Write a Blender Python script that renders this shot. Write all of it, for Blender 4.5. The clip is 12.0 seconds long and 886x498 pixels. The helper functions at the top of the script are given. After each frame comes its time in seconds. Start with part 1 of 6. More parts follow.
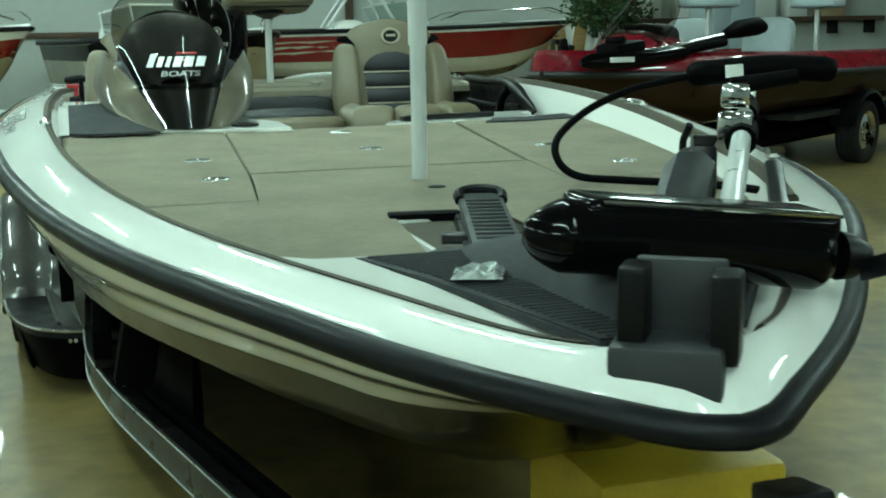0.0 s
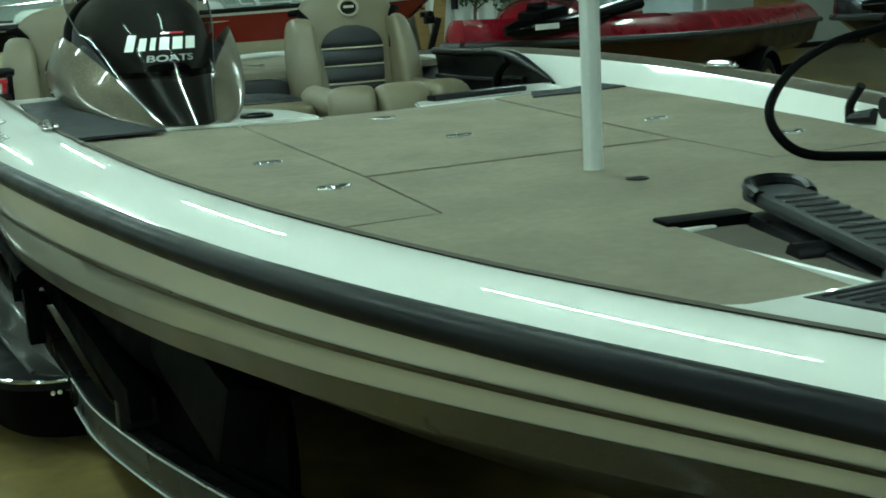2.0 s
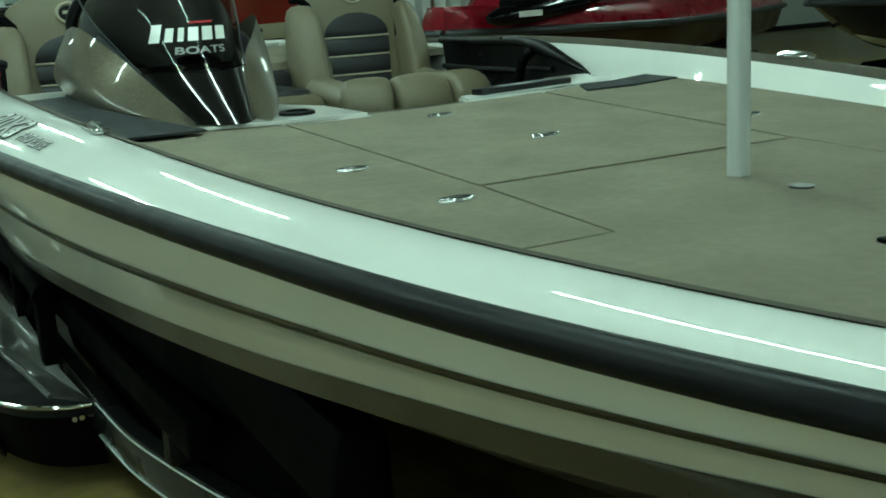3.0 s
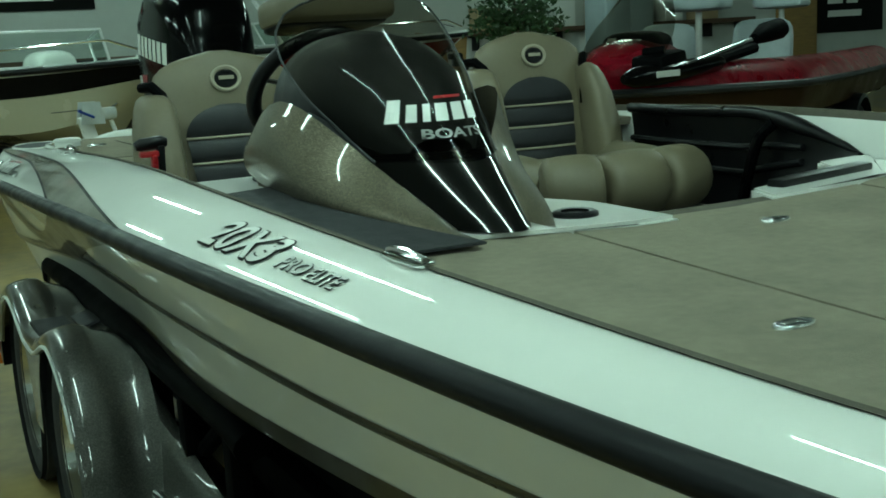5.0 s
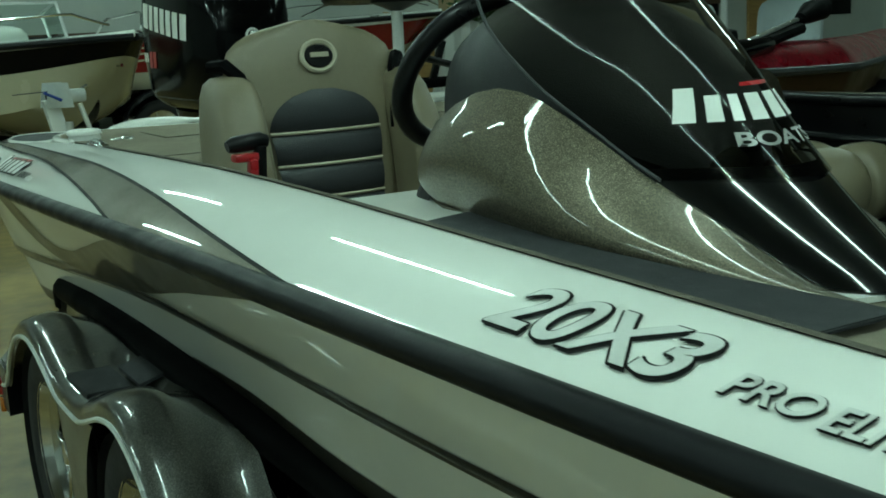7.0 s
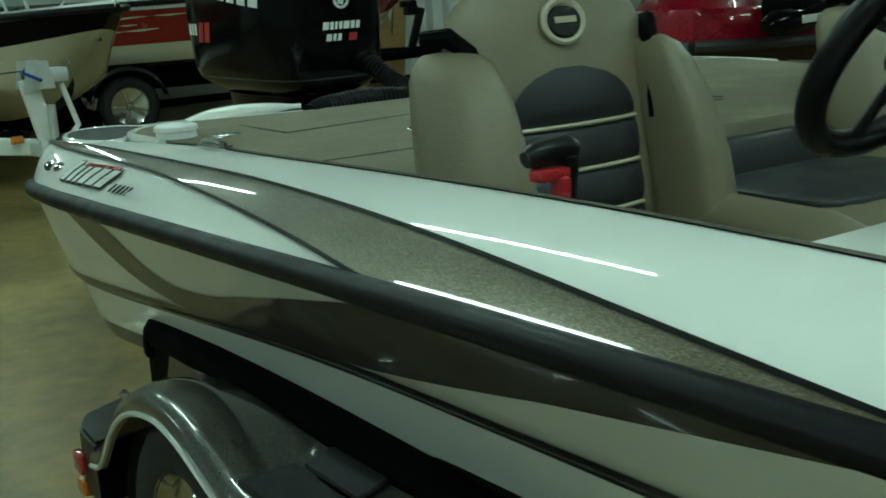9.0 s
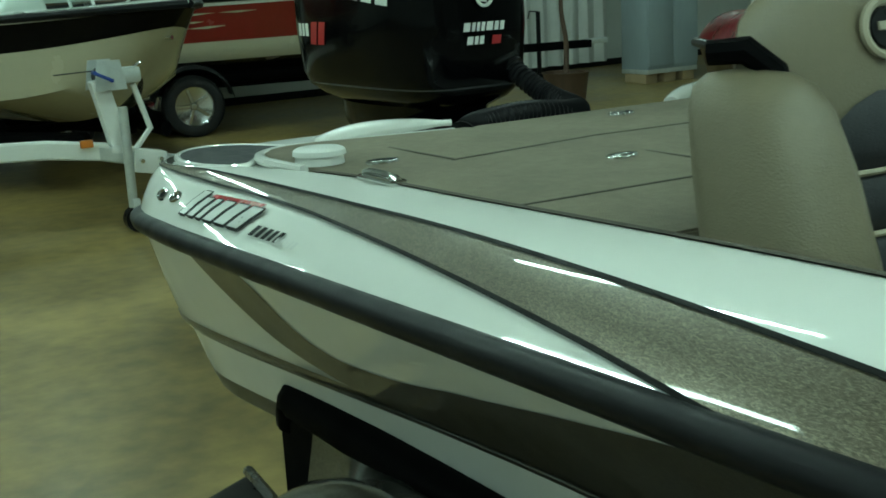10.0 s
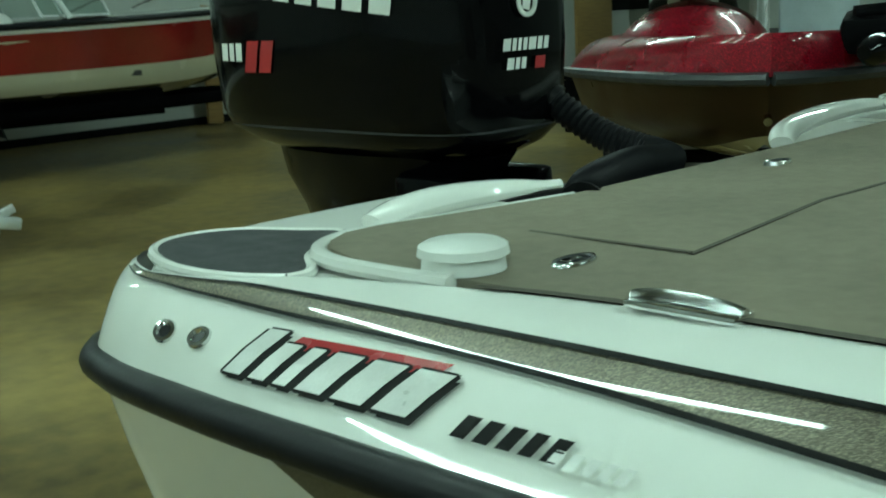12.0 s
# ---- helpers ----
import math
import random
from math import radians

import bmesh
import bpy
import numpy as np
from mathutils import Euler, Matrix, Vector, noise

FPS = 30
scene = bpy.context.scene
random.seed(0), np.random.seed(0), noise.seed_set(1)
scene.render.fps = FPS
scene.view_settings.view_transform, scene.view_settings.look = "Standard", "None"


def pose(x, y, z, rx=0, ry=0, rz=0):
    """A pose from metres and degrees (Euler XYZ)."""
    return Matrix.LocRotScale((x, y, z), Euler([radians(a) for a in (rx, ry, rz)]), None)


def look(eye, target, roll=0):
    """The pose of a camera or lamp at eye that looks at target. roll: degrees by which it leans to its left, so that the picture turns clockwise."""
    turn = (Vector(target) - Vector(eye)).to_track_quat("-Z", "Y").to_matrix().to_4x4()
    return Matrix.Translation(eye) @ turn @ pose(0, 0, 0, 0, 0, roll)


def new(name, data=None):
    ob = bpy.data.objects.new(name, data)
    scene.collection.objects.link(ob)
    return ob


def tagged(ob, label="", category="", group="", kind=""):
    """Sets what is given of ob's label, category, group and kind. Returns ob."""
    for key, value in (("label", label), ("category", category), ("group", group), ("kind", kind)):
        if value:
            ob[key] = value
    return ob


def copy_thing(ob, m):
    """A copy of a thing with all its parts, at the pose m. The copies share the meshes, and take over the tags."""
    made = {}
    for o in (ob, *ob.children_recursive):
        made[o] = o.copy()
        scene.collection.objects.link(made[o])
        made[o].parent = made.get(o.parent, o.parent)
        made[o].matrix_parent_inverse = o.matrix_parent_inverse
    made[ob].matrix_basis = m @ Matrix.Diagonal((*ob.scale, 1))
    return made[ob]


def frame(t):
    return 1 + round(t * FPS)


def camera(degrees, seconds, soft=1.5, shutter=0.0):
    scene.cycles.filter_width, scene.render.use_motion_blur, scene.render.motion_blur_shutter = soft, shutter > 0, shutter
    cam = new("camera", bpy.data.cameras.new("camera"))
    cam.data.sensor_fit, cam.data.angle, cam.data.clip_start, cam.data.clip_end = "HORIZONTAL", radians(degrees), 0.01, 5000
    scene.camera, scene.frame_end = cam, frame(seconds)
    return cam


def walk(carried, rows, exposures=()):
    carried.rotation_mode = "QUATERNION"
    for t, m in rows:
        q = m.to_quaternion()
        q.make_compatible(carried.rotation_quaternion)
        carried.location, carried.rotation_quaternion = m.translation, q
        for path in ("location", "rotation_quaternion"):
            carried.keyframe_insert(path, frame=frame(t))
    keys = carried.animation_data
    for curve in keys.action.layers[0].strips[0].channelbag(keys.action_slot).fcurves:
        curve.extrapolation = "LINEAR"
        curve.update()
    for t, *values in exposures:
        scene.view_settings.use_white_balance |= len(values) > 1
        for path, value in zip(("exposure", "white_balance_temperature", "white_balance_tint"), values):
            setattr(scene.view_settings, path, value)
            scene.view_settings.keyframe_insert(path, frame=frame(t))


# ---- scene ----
cam = camera(42.1, 12.0, 1.7, 0.2)
PATH = [
    (0, (-0.77, -0.275, 1.372), (-0.209, 1.607, 0.996), -0.9),
    (0.5, (-0.846, -0.015, 1.382), (-0.3, 1.884, 1.067), -4.9),
    (1, (-0.974, 0.19, 1.365), (-0.315, 2.044, 1.006), -1.4),
    (1.5, (-1.146, 0.361, 1.372), (-0.298, 2.13, 0.982), -3.9),
    (2, (-1.248, 0.571, 1.35), (-0.417, 2.34, 0.927), -3.3),
    (2.5, (-1.307, 0.792, 1.37), (-0.49, 2.569, 0.955), -5.6),
    (3, (-1.44, 0.972, 1.369), (-0.51, 2.684, 0.917), -3.3),
    (3.5, (-1.567, 1.154, 1.394), (-0.611, 2.855, 0.955), -4.2),
    (3.7, (-1.56, 1.254, 1.382), (-0.614, 2.966, 0.967), -4.1),
    (5.3, (-1.645, 2.066, 1.43), (-0.761, 3.823, 1.072), -2.8),
    (5.5, (-1.659, 2.166, 1.422), (-0.777, 3.922, 1.053), -2.3),
    (6, (-1.656, 2.427, 1.42), (-0.778, 4.191, 1.077), -3.2),
    (6.5, (-1.667, 2.657, 1.415), (-0.75, 4.393, 1.034), -1.7),
    (7, (-1.729, 2.916, 1.417), (-0.735, 4.605, 1.02), -2.6),
    (7.2, (-1.756, 2.999, 1.408), (-0.728, 4.675, 1.046), -2.7),
    (8.8, (-1.839, 3.832, 1.411), (-0.775, 5.466, 0.964), -1.1),
    (9, (-1.874, 3.957, 1.418), (-0.789, 5.575, 0.963), -3.4),
    (9.5, (-1.888, 4.253, 1.415), (-0.831, 5.88, 0.929), -2.0),
    (9.9, (-1.854, 4.498, 1.426), (-0.823, 6.155, 0.986), -2.7),
    (10, (-1.835, 4.568, 1.425), (-0.813, 6.225, 0.971), -3.1),
    (10.5, (-1.821, 4.874, 1.418), (-0.663, 6.453, 1.012), -1.7),
    (11, (-1.8, 5.185, 1.412), (-0.616, 6.734, 0.966), -1.2),
    (11.5, (-1.723, 5.463, 1.413), (-0.582, 7.057, 1.015), -1.2),
    (11.7, (-1.705, 5.542, 1.399), (-0.499, 7.087, 0.999), -0.5),
    (11.9, (-1.731, 5.662, 1.386), (-0.405, 7.106, 0.993), -4.0),
    (12, (-1.753, 5.723, 1.381), (-0.39, 7.126, 0.964), -2.9),
]
walk(cam, [(t, look(eye, target, roll)) for t, eye, target, roll in PATH], [(0.0, 0.46, 6500, 15), (2.0, 0.12, 6500, 12), (3.7, -0.24, 6500, 9), (6.0, -0.36, 6500, 9), (9.0, -0.43, 6500, 10), (10.5, -0.09, 6500, 10), (11.5, -0.12, 6500, 10), (12.0, 0.03, 6500, 11)])

# ---- world and light ----
world = bpy.data.worlds.new("world")
scene.world = world
world.use_nodes = True
world.node_tree.nodes["Background"].inputs[0].default_value = (0.75, 0.9, 0.8, 1)
world.node_tree.nodes["Background"].inputs[1].default_value = 0.01
TUBE_POWER = 81.0
TUBE_TINT = (0.645, 1.0, 0.875, 1)


# ---- materials ----
def mat(name, base, rough=0.5, metal=0.0, coat=0.0, vary=0.08, scale=8.0, bump=0.0, bump_scale=60.0, base2=None, stretch=(1, 1, 1), rough_vary=0.08, spec=0.5):
    """A node material: two scales of noise vary the colour and gloss, a third gives relief."""
    m = bpy.data.materials.new(name)
    m.use_nodes = True
    nt = m.node_tree
    nodes, links = nt.nodes, nt.links
    b = nodes["Principled BSDF"]
    b.inputs["Metallic"].default_value = metal
    b.inputs["Coat Weight"].default_value = coat
    b.inputs["Coat Roughness"].default_value = 0.025
    b.inputs["Specular IOR Level"].default_value = spec
    tc = nodes.new("ShaderNodeTexCoord")
    mp = nodes.new("ShaderNodeMapping")
    mp.inputs["Scale"].default_value = stretch
    links.new(tc.outputs["Object"], mp.inputs[0])
    n1 = nodes.new("ShaderNodeTexNoise")
    n1.inputs["Scale"].default_value = scale
    n1.inputs["Detail"].default_value = 6
    n2 = nodes.new("ShaderNodeTexNoise")
    n2.inputs["Scale"].default_value = scale * 9
    n2.inputs["Detail"].default_value = 3
    for n in (n1, n2):
        links.new(mp.outputs[0], n.inputs["Vector"])
    add = nodes.new("ShaderNodeMath")
    add.operation = "MULTIPLY_ADD"
    links.new(n2.outputs["Fac"], add.inputs[0])
    add.inputs[1].default_value = 0.5
    links.new(n1.outputs["Fac"], add.inputs[2])
    ramp = nodes.new("ShaderNodeMapRange")
    ramp.inputs[1].default_value, ramp.inputs[2].default_value = 0.45, 1.05
    links.new(add.outputs[0], ramp.inputs[0])
    mix = nodes.new("ShaderNodeMix")
    mix.data_type = "RGBA"
    lo = base2 or tuple(c * (1 - vary) for c in base)
    hi = base if base2 else tuple(min(1, c * (1 + vary)) for c in base)
    mix.inputs[6].default_value, mix.inputs[7].default_value = (*lo, 1), (*hi, 1)
    links.new(ramp.outputs[0], mix.inputs[0])
    links.new(mix.outputs[2], b.inputs["Base Color"])
    rr = nodes.new("ShaderNodeMapRange")
    rr.inputs[1].default_value, rr.inputs[2].default_value = 0.3, 0.7
    rr.inputs[3].default_value, rr.inputs[4].default_value = max(0.02, rough - rough_vary), min(1, rough + rough_vary)
    links.new(n1.outputs["Fac"], rr.inputs[0])
    links.new(rr.outputs[0], b.inputs["Roughness"])
    if bump:
        n3 = nodes.new("ShaderNodeTexNoise")
        n3.inputs["Scale"].default_value = bump_scale
        n3.inputs["Detail"].default_value = 4
        links.new(mp.outputs[0], n3.inputs["Vector"])
        bp = nodes.new("ShaderNodeBump")
        bp.inputs["Strength"].default_value = bump
        bp.inputs["Distance"].default_value = 0.004
        links.new(n3.outputs["Fac"], bp.inputs["Height"])
        links.new(bp.outputs[0], b.inputs["Normal"])
    return m


def flake(name, dark, light, cell=900.0, rough=0.28, metal=0.7, coat=0.7):
    """Clear-coated metal-flake paint: small cells of differing brightness and tilt."""
    m = mat(name, light, rough, metal, coat=coat, vary=0.1, scale=5)
    nt = m.node_tree
    b = nt.nodes["Principled BSDF"]
    tc = nt.nodes.new("ShaderNodeTexCoord")
    vo = nt.nodes.new("ShaderNodeTexVoronoi")
    vo.inputs["Scale"].default_value = cell
    nt.links.new(tc.outputs["Object"], vo.inputs["Vector"])
    sep = nt.nodes.new("ShaderNodeSeparateColor")
    nt.links.new(vo.outputs["Color"], sep.inputs[0])
    pw = nt.nodes.new("ShaderNodeMath")
    pw.operation = "POWER"
    pw.inputs[1].default_value = 2.6
    nt.links.new(sep.outputs[0], pw.inputs[0])
    mix = nt.nodes.new("ShaderNodeMix")
    mix.data_type = "RGBA"
    mix.inputs[6].default_value, mix.inputs[7].default_value = (*dark, 1), (*light, 1)
    nt.links.new(pw.outputs[0], mix.inputs[0])
    nt.links.new(mix.outputs[2], b.inputs["Base Color"])
    bp = nt.nodes.new("ShaderNodeBump")
    bp.inputs["Strength"].default_value = 0.2
    bp.inputs["Distance"].default_value = 0.001
    nt.links.new(sep.outputs[1], bp.inputs["Height"])
    nt.links.new(bp.outputs[0], b.inputs["Normal"])
    return m


def glass(name, tint, rough=0.02, ior=1.28):
    m = bpy.data.materials.new(name)
    m.use_nodes = True
    nt = m.node_tree
    b = nt.nodes["Principled BSDF"]
    nt.nodes.remove(b)
    out = nt.nodes["Material Output"]
    tr = nt.nodes.new("ShaderNodeBsdfTransparent")
    tr.inputs[0].default_value = (*tint, 1)
    gl = nt.nodes.new("ShaderNodeBsdfGlossy")
    gl.inputs["Roughness"].default_value = rough
    fr = nt.nodes.new("ShaderNodeFresnel")
    fr.inputs[0].default_value = ior
    mx = nt.nodes.new("ShaderNodeMixShader")
    nt.links.new(fr.outputs[0], mx.inputs[0])
    nt.links.new(tr.outputs[0], mx.inputs[1])
    nt.links.new(gl.outputs[0], mx.inputs[2])
    nt.links.new(mx.outputs[0], out.inputs[0])
    return m


def glow(name, tint, power):
    m = bpy.data.materials.new(name)
    m.use_nodes = True
    b = m.node_tree.nodes["Principled BSDF"]
    b.inputs["Base Color"].default_value = (0.9, 0.9, 0.9, 1)
    b.inputs["Emission Color"].default_value = tint
    b.inputs["Emission Strength"].default_value = power
    return m


GELCOAT = mat("white_gelcoat", (0.80, 0.80, 0.76), 0.55, coat=1.0, vary=0.025, scale=2.5, rough_vary=0.05, spec=0.15)
CREAM = mat("cream_gelcoat", (0.50, 0.46, 0.34), 0.22, coat=1.0, vary=0.04, scale=2.5)
TAUPE = flake("taupe_flake", (0.06, 0.051, 0.036), (0.29, 0.243, 0.165), 1000, 0.4, 0.55)
TAUPE_DARK = flake("dark_taupe_flake", (0.014, 0.012, 0.008), (0.052, 0.043, 0.030), 800, 0.35, 0.3, 0.5)
FENDER = flake("grey_flake", (0.035, 0.034, 0.031), (0.15, 0.145, 0.13), 700, 0.34, 0.5, 1.0)
FENDER.node_tree.nodes["Principled BSDF"].inputs["Coat Roughness"].default_value = 0.05
TRAILER_PAINT = mat("dark_trailer_paint", (0.012, 0.012, 0.0115), 0.3, coat=0.25, vary=0.2, scale=6, spec=0.2)
# Brown bottom paint with the underside's shade put into its colour.
BOTTOM = mat("shaded_hull_bottom_paint", (0.007, 0.0055, 0.004), 0.35, coat=0.15, vary=0.15, scale=3)
BROWN = flake("brown_flake", (0.04, 0.034, 0.023), (0.115, 0.096, 0.067), 900, 0.4, 0.3, 0.5)
RAIL = mat("rail_rubber", (0.008, 0.0082, 0.0098), 0.42, vary=0.2, scale=14, bump=0.05, bump_scale=120, spec=0.14)
# Near-black for plastic and carpet, and for the shade pieces under the hull.
DEEP_BLACK = mat("deep_black_plastic_and_shade", (0.002, 0.002, 0.0024), 0.6, vary=0.2, scale=8, spec=0.03)
BLACK = mat("black_plastic", (0.005, 0.005, 0.006), 0.34, vary=0.25, scale=12, bump=0.04, bump_scale=200, spec=0.2)
BLACK_GLOSS = mat("black_paint", (0.0022, 0.0022, 0.0027), 0.14, coat=0.12, vary=0.2, scale=6, rough_vary=0.04, spec=0.08)
NOSE = mat("gloss_black_gelcoat", (0.003, 0.003, 0.0035), 0.1, coat=0.8, vary=0.2, scale=6, rough_vary=0.02, spec=0.3)
GREY_PLASTIC = mat("grey_plastic", (0.022, 0.0235, 0.026), 0.5, vary=0.15, scale=18, bump=0.12, bump_scale=260)
CHARCOAL_PAD = mat("charcoal_pad", (0.015, 0.0163, 0.0195), 0.75, vary=0.25, scale=30, bump=0.5, bump_scale=420)
CARPET = mat("taupe_carpet", (0.30, 0.262, 0.20), 0.95, vary=0.0, base2=(0.205, 0.18, 0.137), scale=5, bump=0.9, bump_scale=700, spec=0.15)
CARPET_EDGE = mat("carpet_trim", (0.10, 0.088, 0.07), 0.9, vary=0.2, scale=30, bump=0.8, bump_scale=500, spec=0.2)
CARPET_DARK = mat("dark_carpet", (0.05, 0.048, 0.045), 0.95, vary=0.3, scale=18, bump=0.8, bump_scale=600, spec=0.15)
VINYL = mat("tan_vinyl", (0.165, 0.137, 0.088), 0.42, vary=0.07, scale=9, bump=0.25, bump_scale=330)
VINYL_DARK = mat("charcoal_vinyl", (0.013, 0.0137, 0.0175), 0.45, vary=0.15, scale=14, bump=0.3, bump_scale=360)
HOOD = mat("black_vinyl", (0.018, 0.0182, 0.0205), 0.5, vary=0.15, scale=14, bump=0.25, bump_scale=360, spec=0.25)
VINYL_GREY = mat("grey_blue_vinyl", (0.36, 0.42, 0.44), 0.45, vary=0.08, scale=9, bump=0.2, bump_scale=300)
PIPING = mat("pale_piping", (0.42, 0.37, 0.28), 0.5, vary=0.05)
CHROME = mat("chrome", (0.75, 0.76, 0.76), 0.12, metal=1.0, vary=0.05, scale=20)
ALUMINIUM = mat("brushed_aluminium", (0.72, 0.74, 0.73), 0.34, metal=0.45, vary=0.06, scale=10, stretch=(1, 1, 0.08))
SILVER = mat("silver_decal", (0.62, 0.62, 0.60), 0.35, metal=0.1, vary=0.1, scale=30)
SILVER_DIM = mat("grey_decal", (0.26, 0.26, 0.25), 0.4, metal=0.1, vary=0.15, scale=40)
WHITE_DECAL = mat("white_decal", (0.78, 0.79, 0.76), 0.35, vary=0.03)
RED_DECAL = mat("red_decal", (0.42, 0.02, 0.025), 0.3, coat=0.6, vary=0.1)
BLACK_DECAL = mat("black_decal", (0.006, 0.006, 0.006), 0.5, vary=0.1, spec=0.08)
WHITE_PLASTIC = mat("white_plastic", (0.72, 0.73, 0.70), 0.35, vary=0.04)
RED_FLAKE = flake("red_flake", (0.09, 0.0015, 0.006), (0.46, 0.005, 0.022), 300, 0.3, 0.05, 0.5)
RED_FLAKE.node_tree.nodes["Principled BSDF"].inputs["Specular IOR Level"].default_value = 0.15
RED_PAINT = mat("red_gelcoat", (0.22, 0.010, 0.010), 0.2, coat=1.0, vary=0.1, scale=3)
BRONZE_HULL = mat("bronze_hull", (0.034, 0.015, 0.007), 0.35, spec=0.15, coat=0.1, vary=0.2, scale=3)
NAVY_HULL = mat("dark_hull_gelcoat", (0.006, 0.006, 0.008), 0.2, spec=0.2, coat=0.4, vary=0.2, scale=3)
TYRE = mat("tyre_rubber", (0.016, 0.016, 0.017), 0.8, vary=0.3, scale=20, bump=0.4, bump_scale=90)
GALVANISED = mat("galvanised_steel", (0.62, 0.65, 0.64), 0.4, metal=0.6, vary=0.12, scale=14)
YELLOW = mat("yellow_paint", (0.50, 0.33, 0.02), 0.45, vary=0.18, scale=9, bump=0.1)
TINTED = glass("tinted_acrylic", (0.37, 0.355, 0.31), 0.03, 1.19)
CLEAR = glass("clear_glass", (0.78, 0.86, 0.83))
LEAF = mat("leaf", (0.030, 0.075, 0.022), 0.5, vary=0.45, scale=7)
WOOD = mat("wood_board", (0.34, 0.20, 0.07), 0.55, vary=0.25, scale=4, stretch=(1, 1, 8), bump=0.2, bump_scale=30)
DARK_WOOD = mat("dark_wood", (0.09, 0.05, 0.03), 0.6, vary=0.3, scale=5, stretch=(1, 8, 1))
BLUE = mat("blue_plastic", (0.02, 0.06, 0.30), 0.4, vary=0.1)
AMBER = mat("amber_lens", (0.55, 0.16, 0.02), 0.2, coat=0.8, vary=0.08)
RED_LENS = mat("red_lens", (0.40, 0.015, 0.015), 0.2, coat=0.8, vary=0.08)
WALL = mat("painted_wall", (0.52, 0.545, 0.51), 0.75, vary=0.06, scale=0.9, bump=0.15, bump_scale=40)
# Ceiling colour kept low to reduce the fill light it bounces down.
CEILING = mat("ceiling_darkened", (0.20, 0.205, 0.19), 0.85, vary=0.06, scale=1.2)
FLOOR = mat("stained_concrete", (0.36, 0.255, 0.088), 0.40, coat=0.1, vary=0.0, base2=(0.062, 0.044, 0.018), scale=0.95, bump=0.05, bump_scale=5, rough_vary=0.06, spec=0.3)
BOX = mat("kraft_board", (0.36, 0.26, 0.15), 0.8, vary=0.12, scale=6)
STEEL_GREY = mat("grey_locker_paint", (0.26, 0.31, 0.33), 0.45, vary=0.08, scale=3, stretch=(1, 1, 0.2))
TUBE = glow("fluorescent_tube", TUBE_TINT, TUBE_POWER)


# ---- mesh helpers ----
def part(name, bm, material, parent=None, label="", smooth=True):
    """Links a bmesh as one mesh object, under parent if given."""
    me = bpy.data.meshes.new(name)
    bmesh.ops.recalc_face_normals(bm, faces=bm.faces)
    bm.to_mesh(me)
    bm.free()
    if smooth:
        for p in me.polygons:
            p.use_smooth = True
        me.set_sharp_from_angle(angle=radians(38))
    me.materials.append(material)
    ob = new(name, me)
    if parent:
        ob.parent = parent
    if label:
        ob["label"] = label
    return ob


def thing(name, label, category, group="", kind="", at=None):
    ob = new(name)
    ob.empty_display_size = 0.1
    if at is not None:
        ob.matrix_basis = at
    return tagged(ob, label, category, group, kind)


def grid(rows, close_u=False, close_v=False, bm=None, cap_ends=False):
    """A skin over rows of points."""
    bm = bm or bmesh.new()
    vs = [[bm.verts.new(p) for p in r] for r in rows]
    n, k = len(vs), len(vs[0])
    for i in range(n if close_u else n - 1):
        for j in range(k if close_v else k - 1):
            a, b, c, d = vs[i][j], vs[(i + 1) % n][j], vs[(i + 1) % n][(j + 1) % k], vs[i][(j + 1) % k]
            bm.faces.new((a, b, c, d))
    if cap_ends:
        bm.faces.new(vs[0][::-1])
        bm.faces.new(vs[-1])
    bmesh.ops.remove_doubles(bm, verts=bm.verts, dist=1e-5)
    return bm


def block(size, at=(0, 0, 0), bevel=0.004, seg=2, turn=(0, 0, 0), bm=None):
    """A box with eased edges, centred at a place."""
    b = bmesh.new()
    bmesh.ops.create_cube(b, size=1)
    bmesh.ops.scale(b, vec=size, verts=b.verts)
    if bevel:
        bmesh.ops.bevel(b, geom=b.edges[:], offset=min(bevel, min(size) * 0.45), segments=seg, profile=0.6, affect="EDGES")
    bmesh.ops.transform(b, matrix=pose(*at, *turn), verts=b.verts)
    return merge(bm, b)


def merge(bm, b):
    if bm is None:
        return b
    me = bpy.data.meshes.new("tmp")
    b.to_mesh(me)
    b.free()
    bm.from_mesh(me)
    bpy.data.meshes.remove(me)
    return bm


def sweep(path, r, n=10, bm=None, cap=True, flat=1.0):
    """A tube along a path; r is one radius or one for each point."""
    path = [Vector(p) for p in path]
    rs = r if isinstance(r, (list, tuple)) else [r] * len(path)
    rows, side = [], None
    for i, p in enumerate(path):
        d = (path[min(i + 1, len(path) - 1)] - path[max(i - 1, 0)]).normalized()
        if side is None:
            side = d.cross(Vector((0, 0, 1)))
            if side.length < 1e-3:
                side = Vector((1, 0, 0))
        side = (side - d * side.dot(d)).normalized()
        up = side.cross(d)
        rows.append([p + rs[i] * (side * math.cos(2 * math.pi * j / n) + flat * up * math.sin(2 * math.pi * j / n)) for j in range(n)])
    return merge(bm, grid(rows, close_v=True, cap_ends=cap))


def lathe(profile, n=24, at=None, bm=None):
    """Turns a profile of (radius, height) about z."""
    rows = [[(r * math.cos(2 * math.pi * j / n), r * math.sin(2 * math.pi * j / n), z) for j in range(n)] for r, z in profile]
    b = grid(rows, close_v=True)
    if at is not None:
        bmesh.ops.transform(b, matrix=at, verts=b.verts)
    return merge(bm, b)


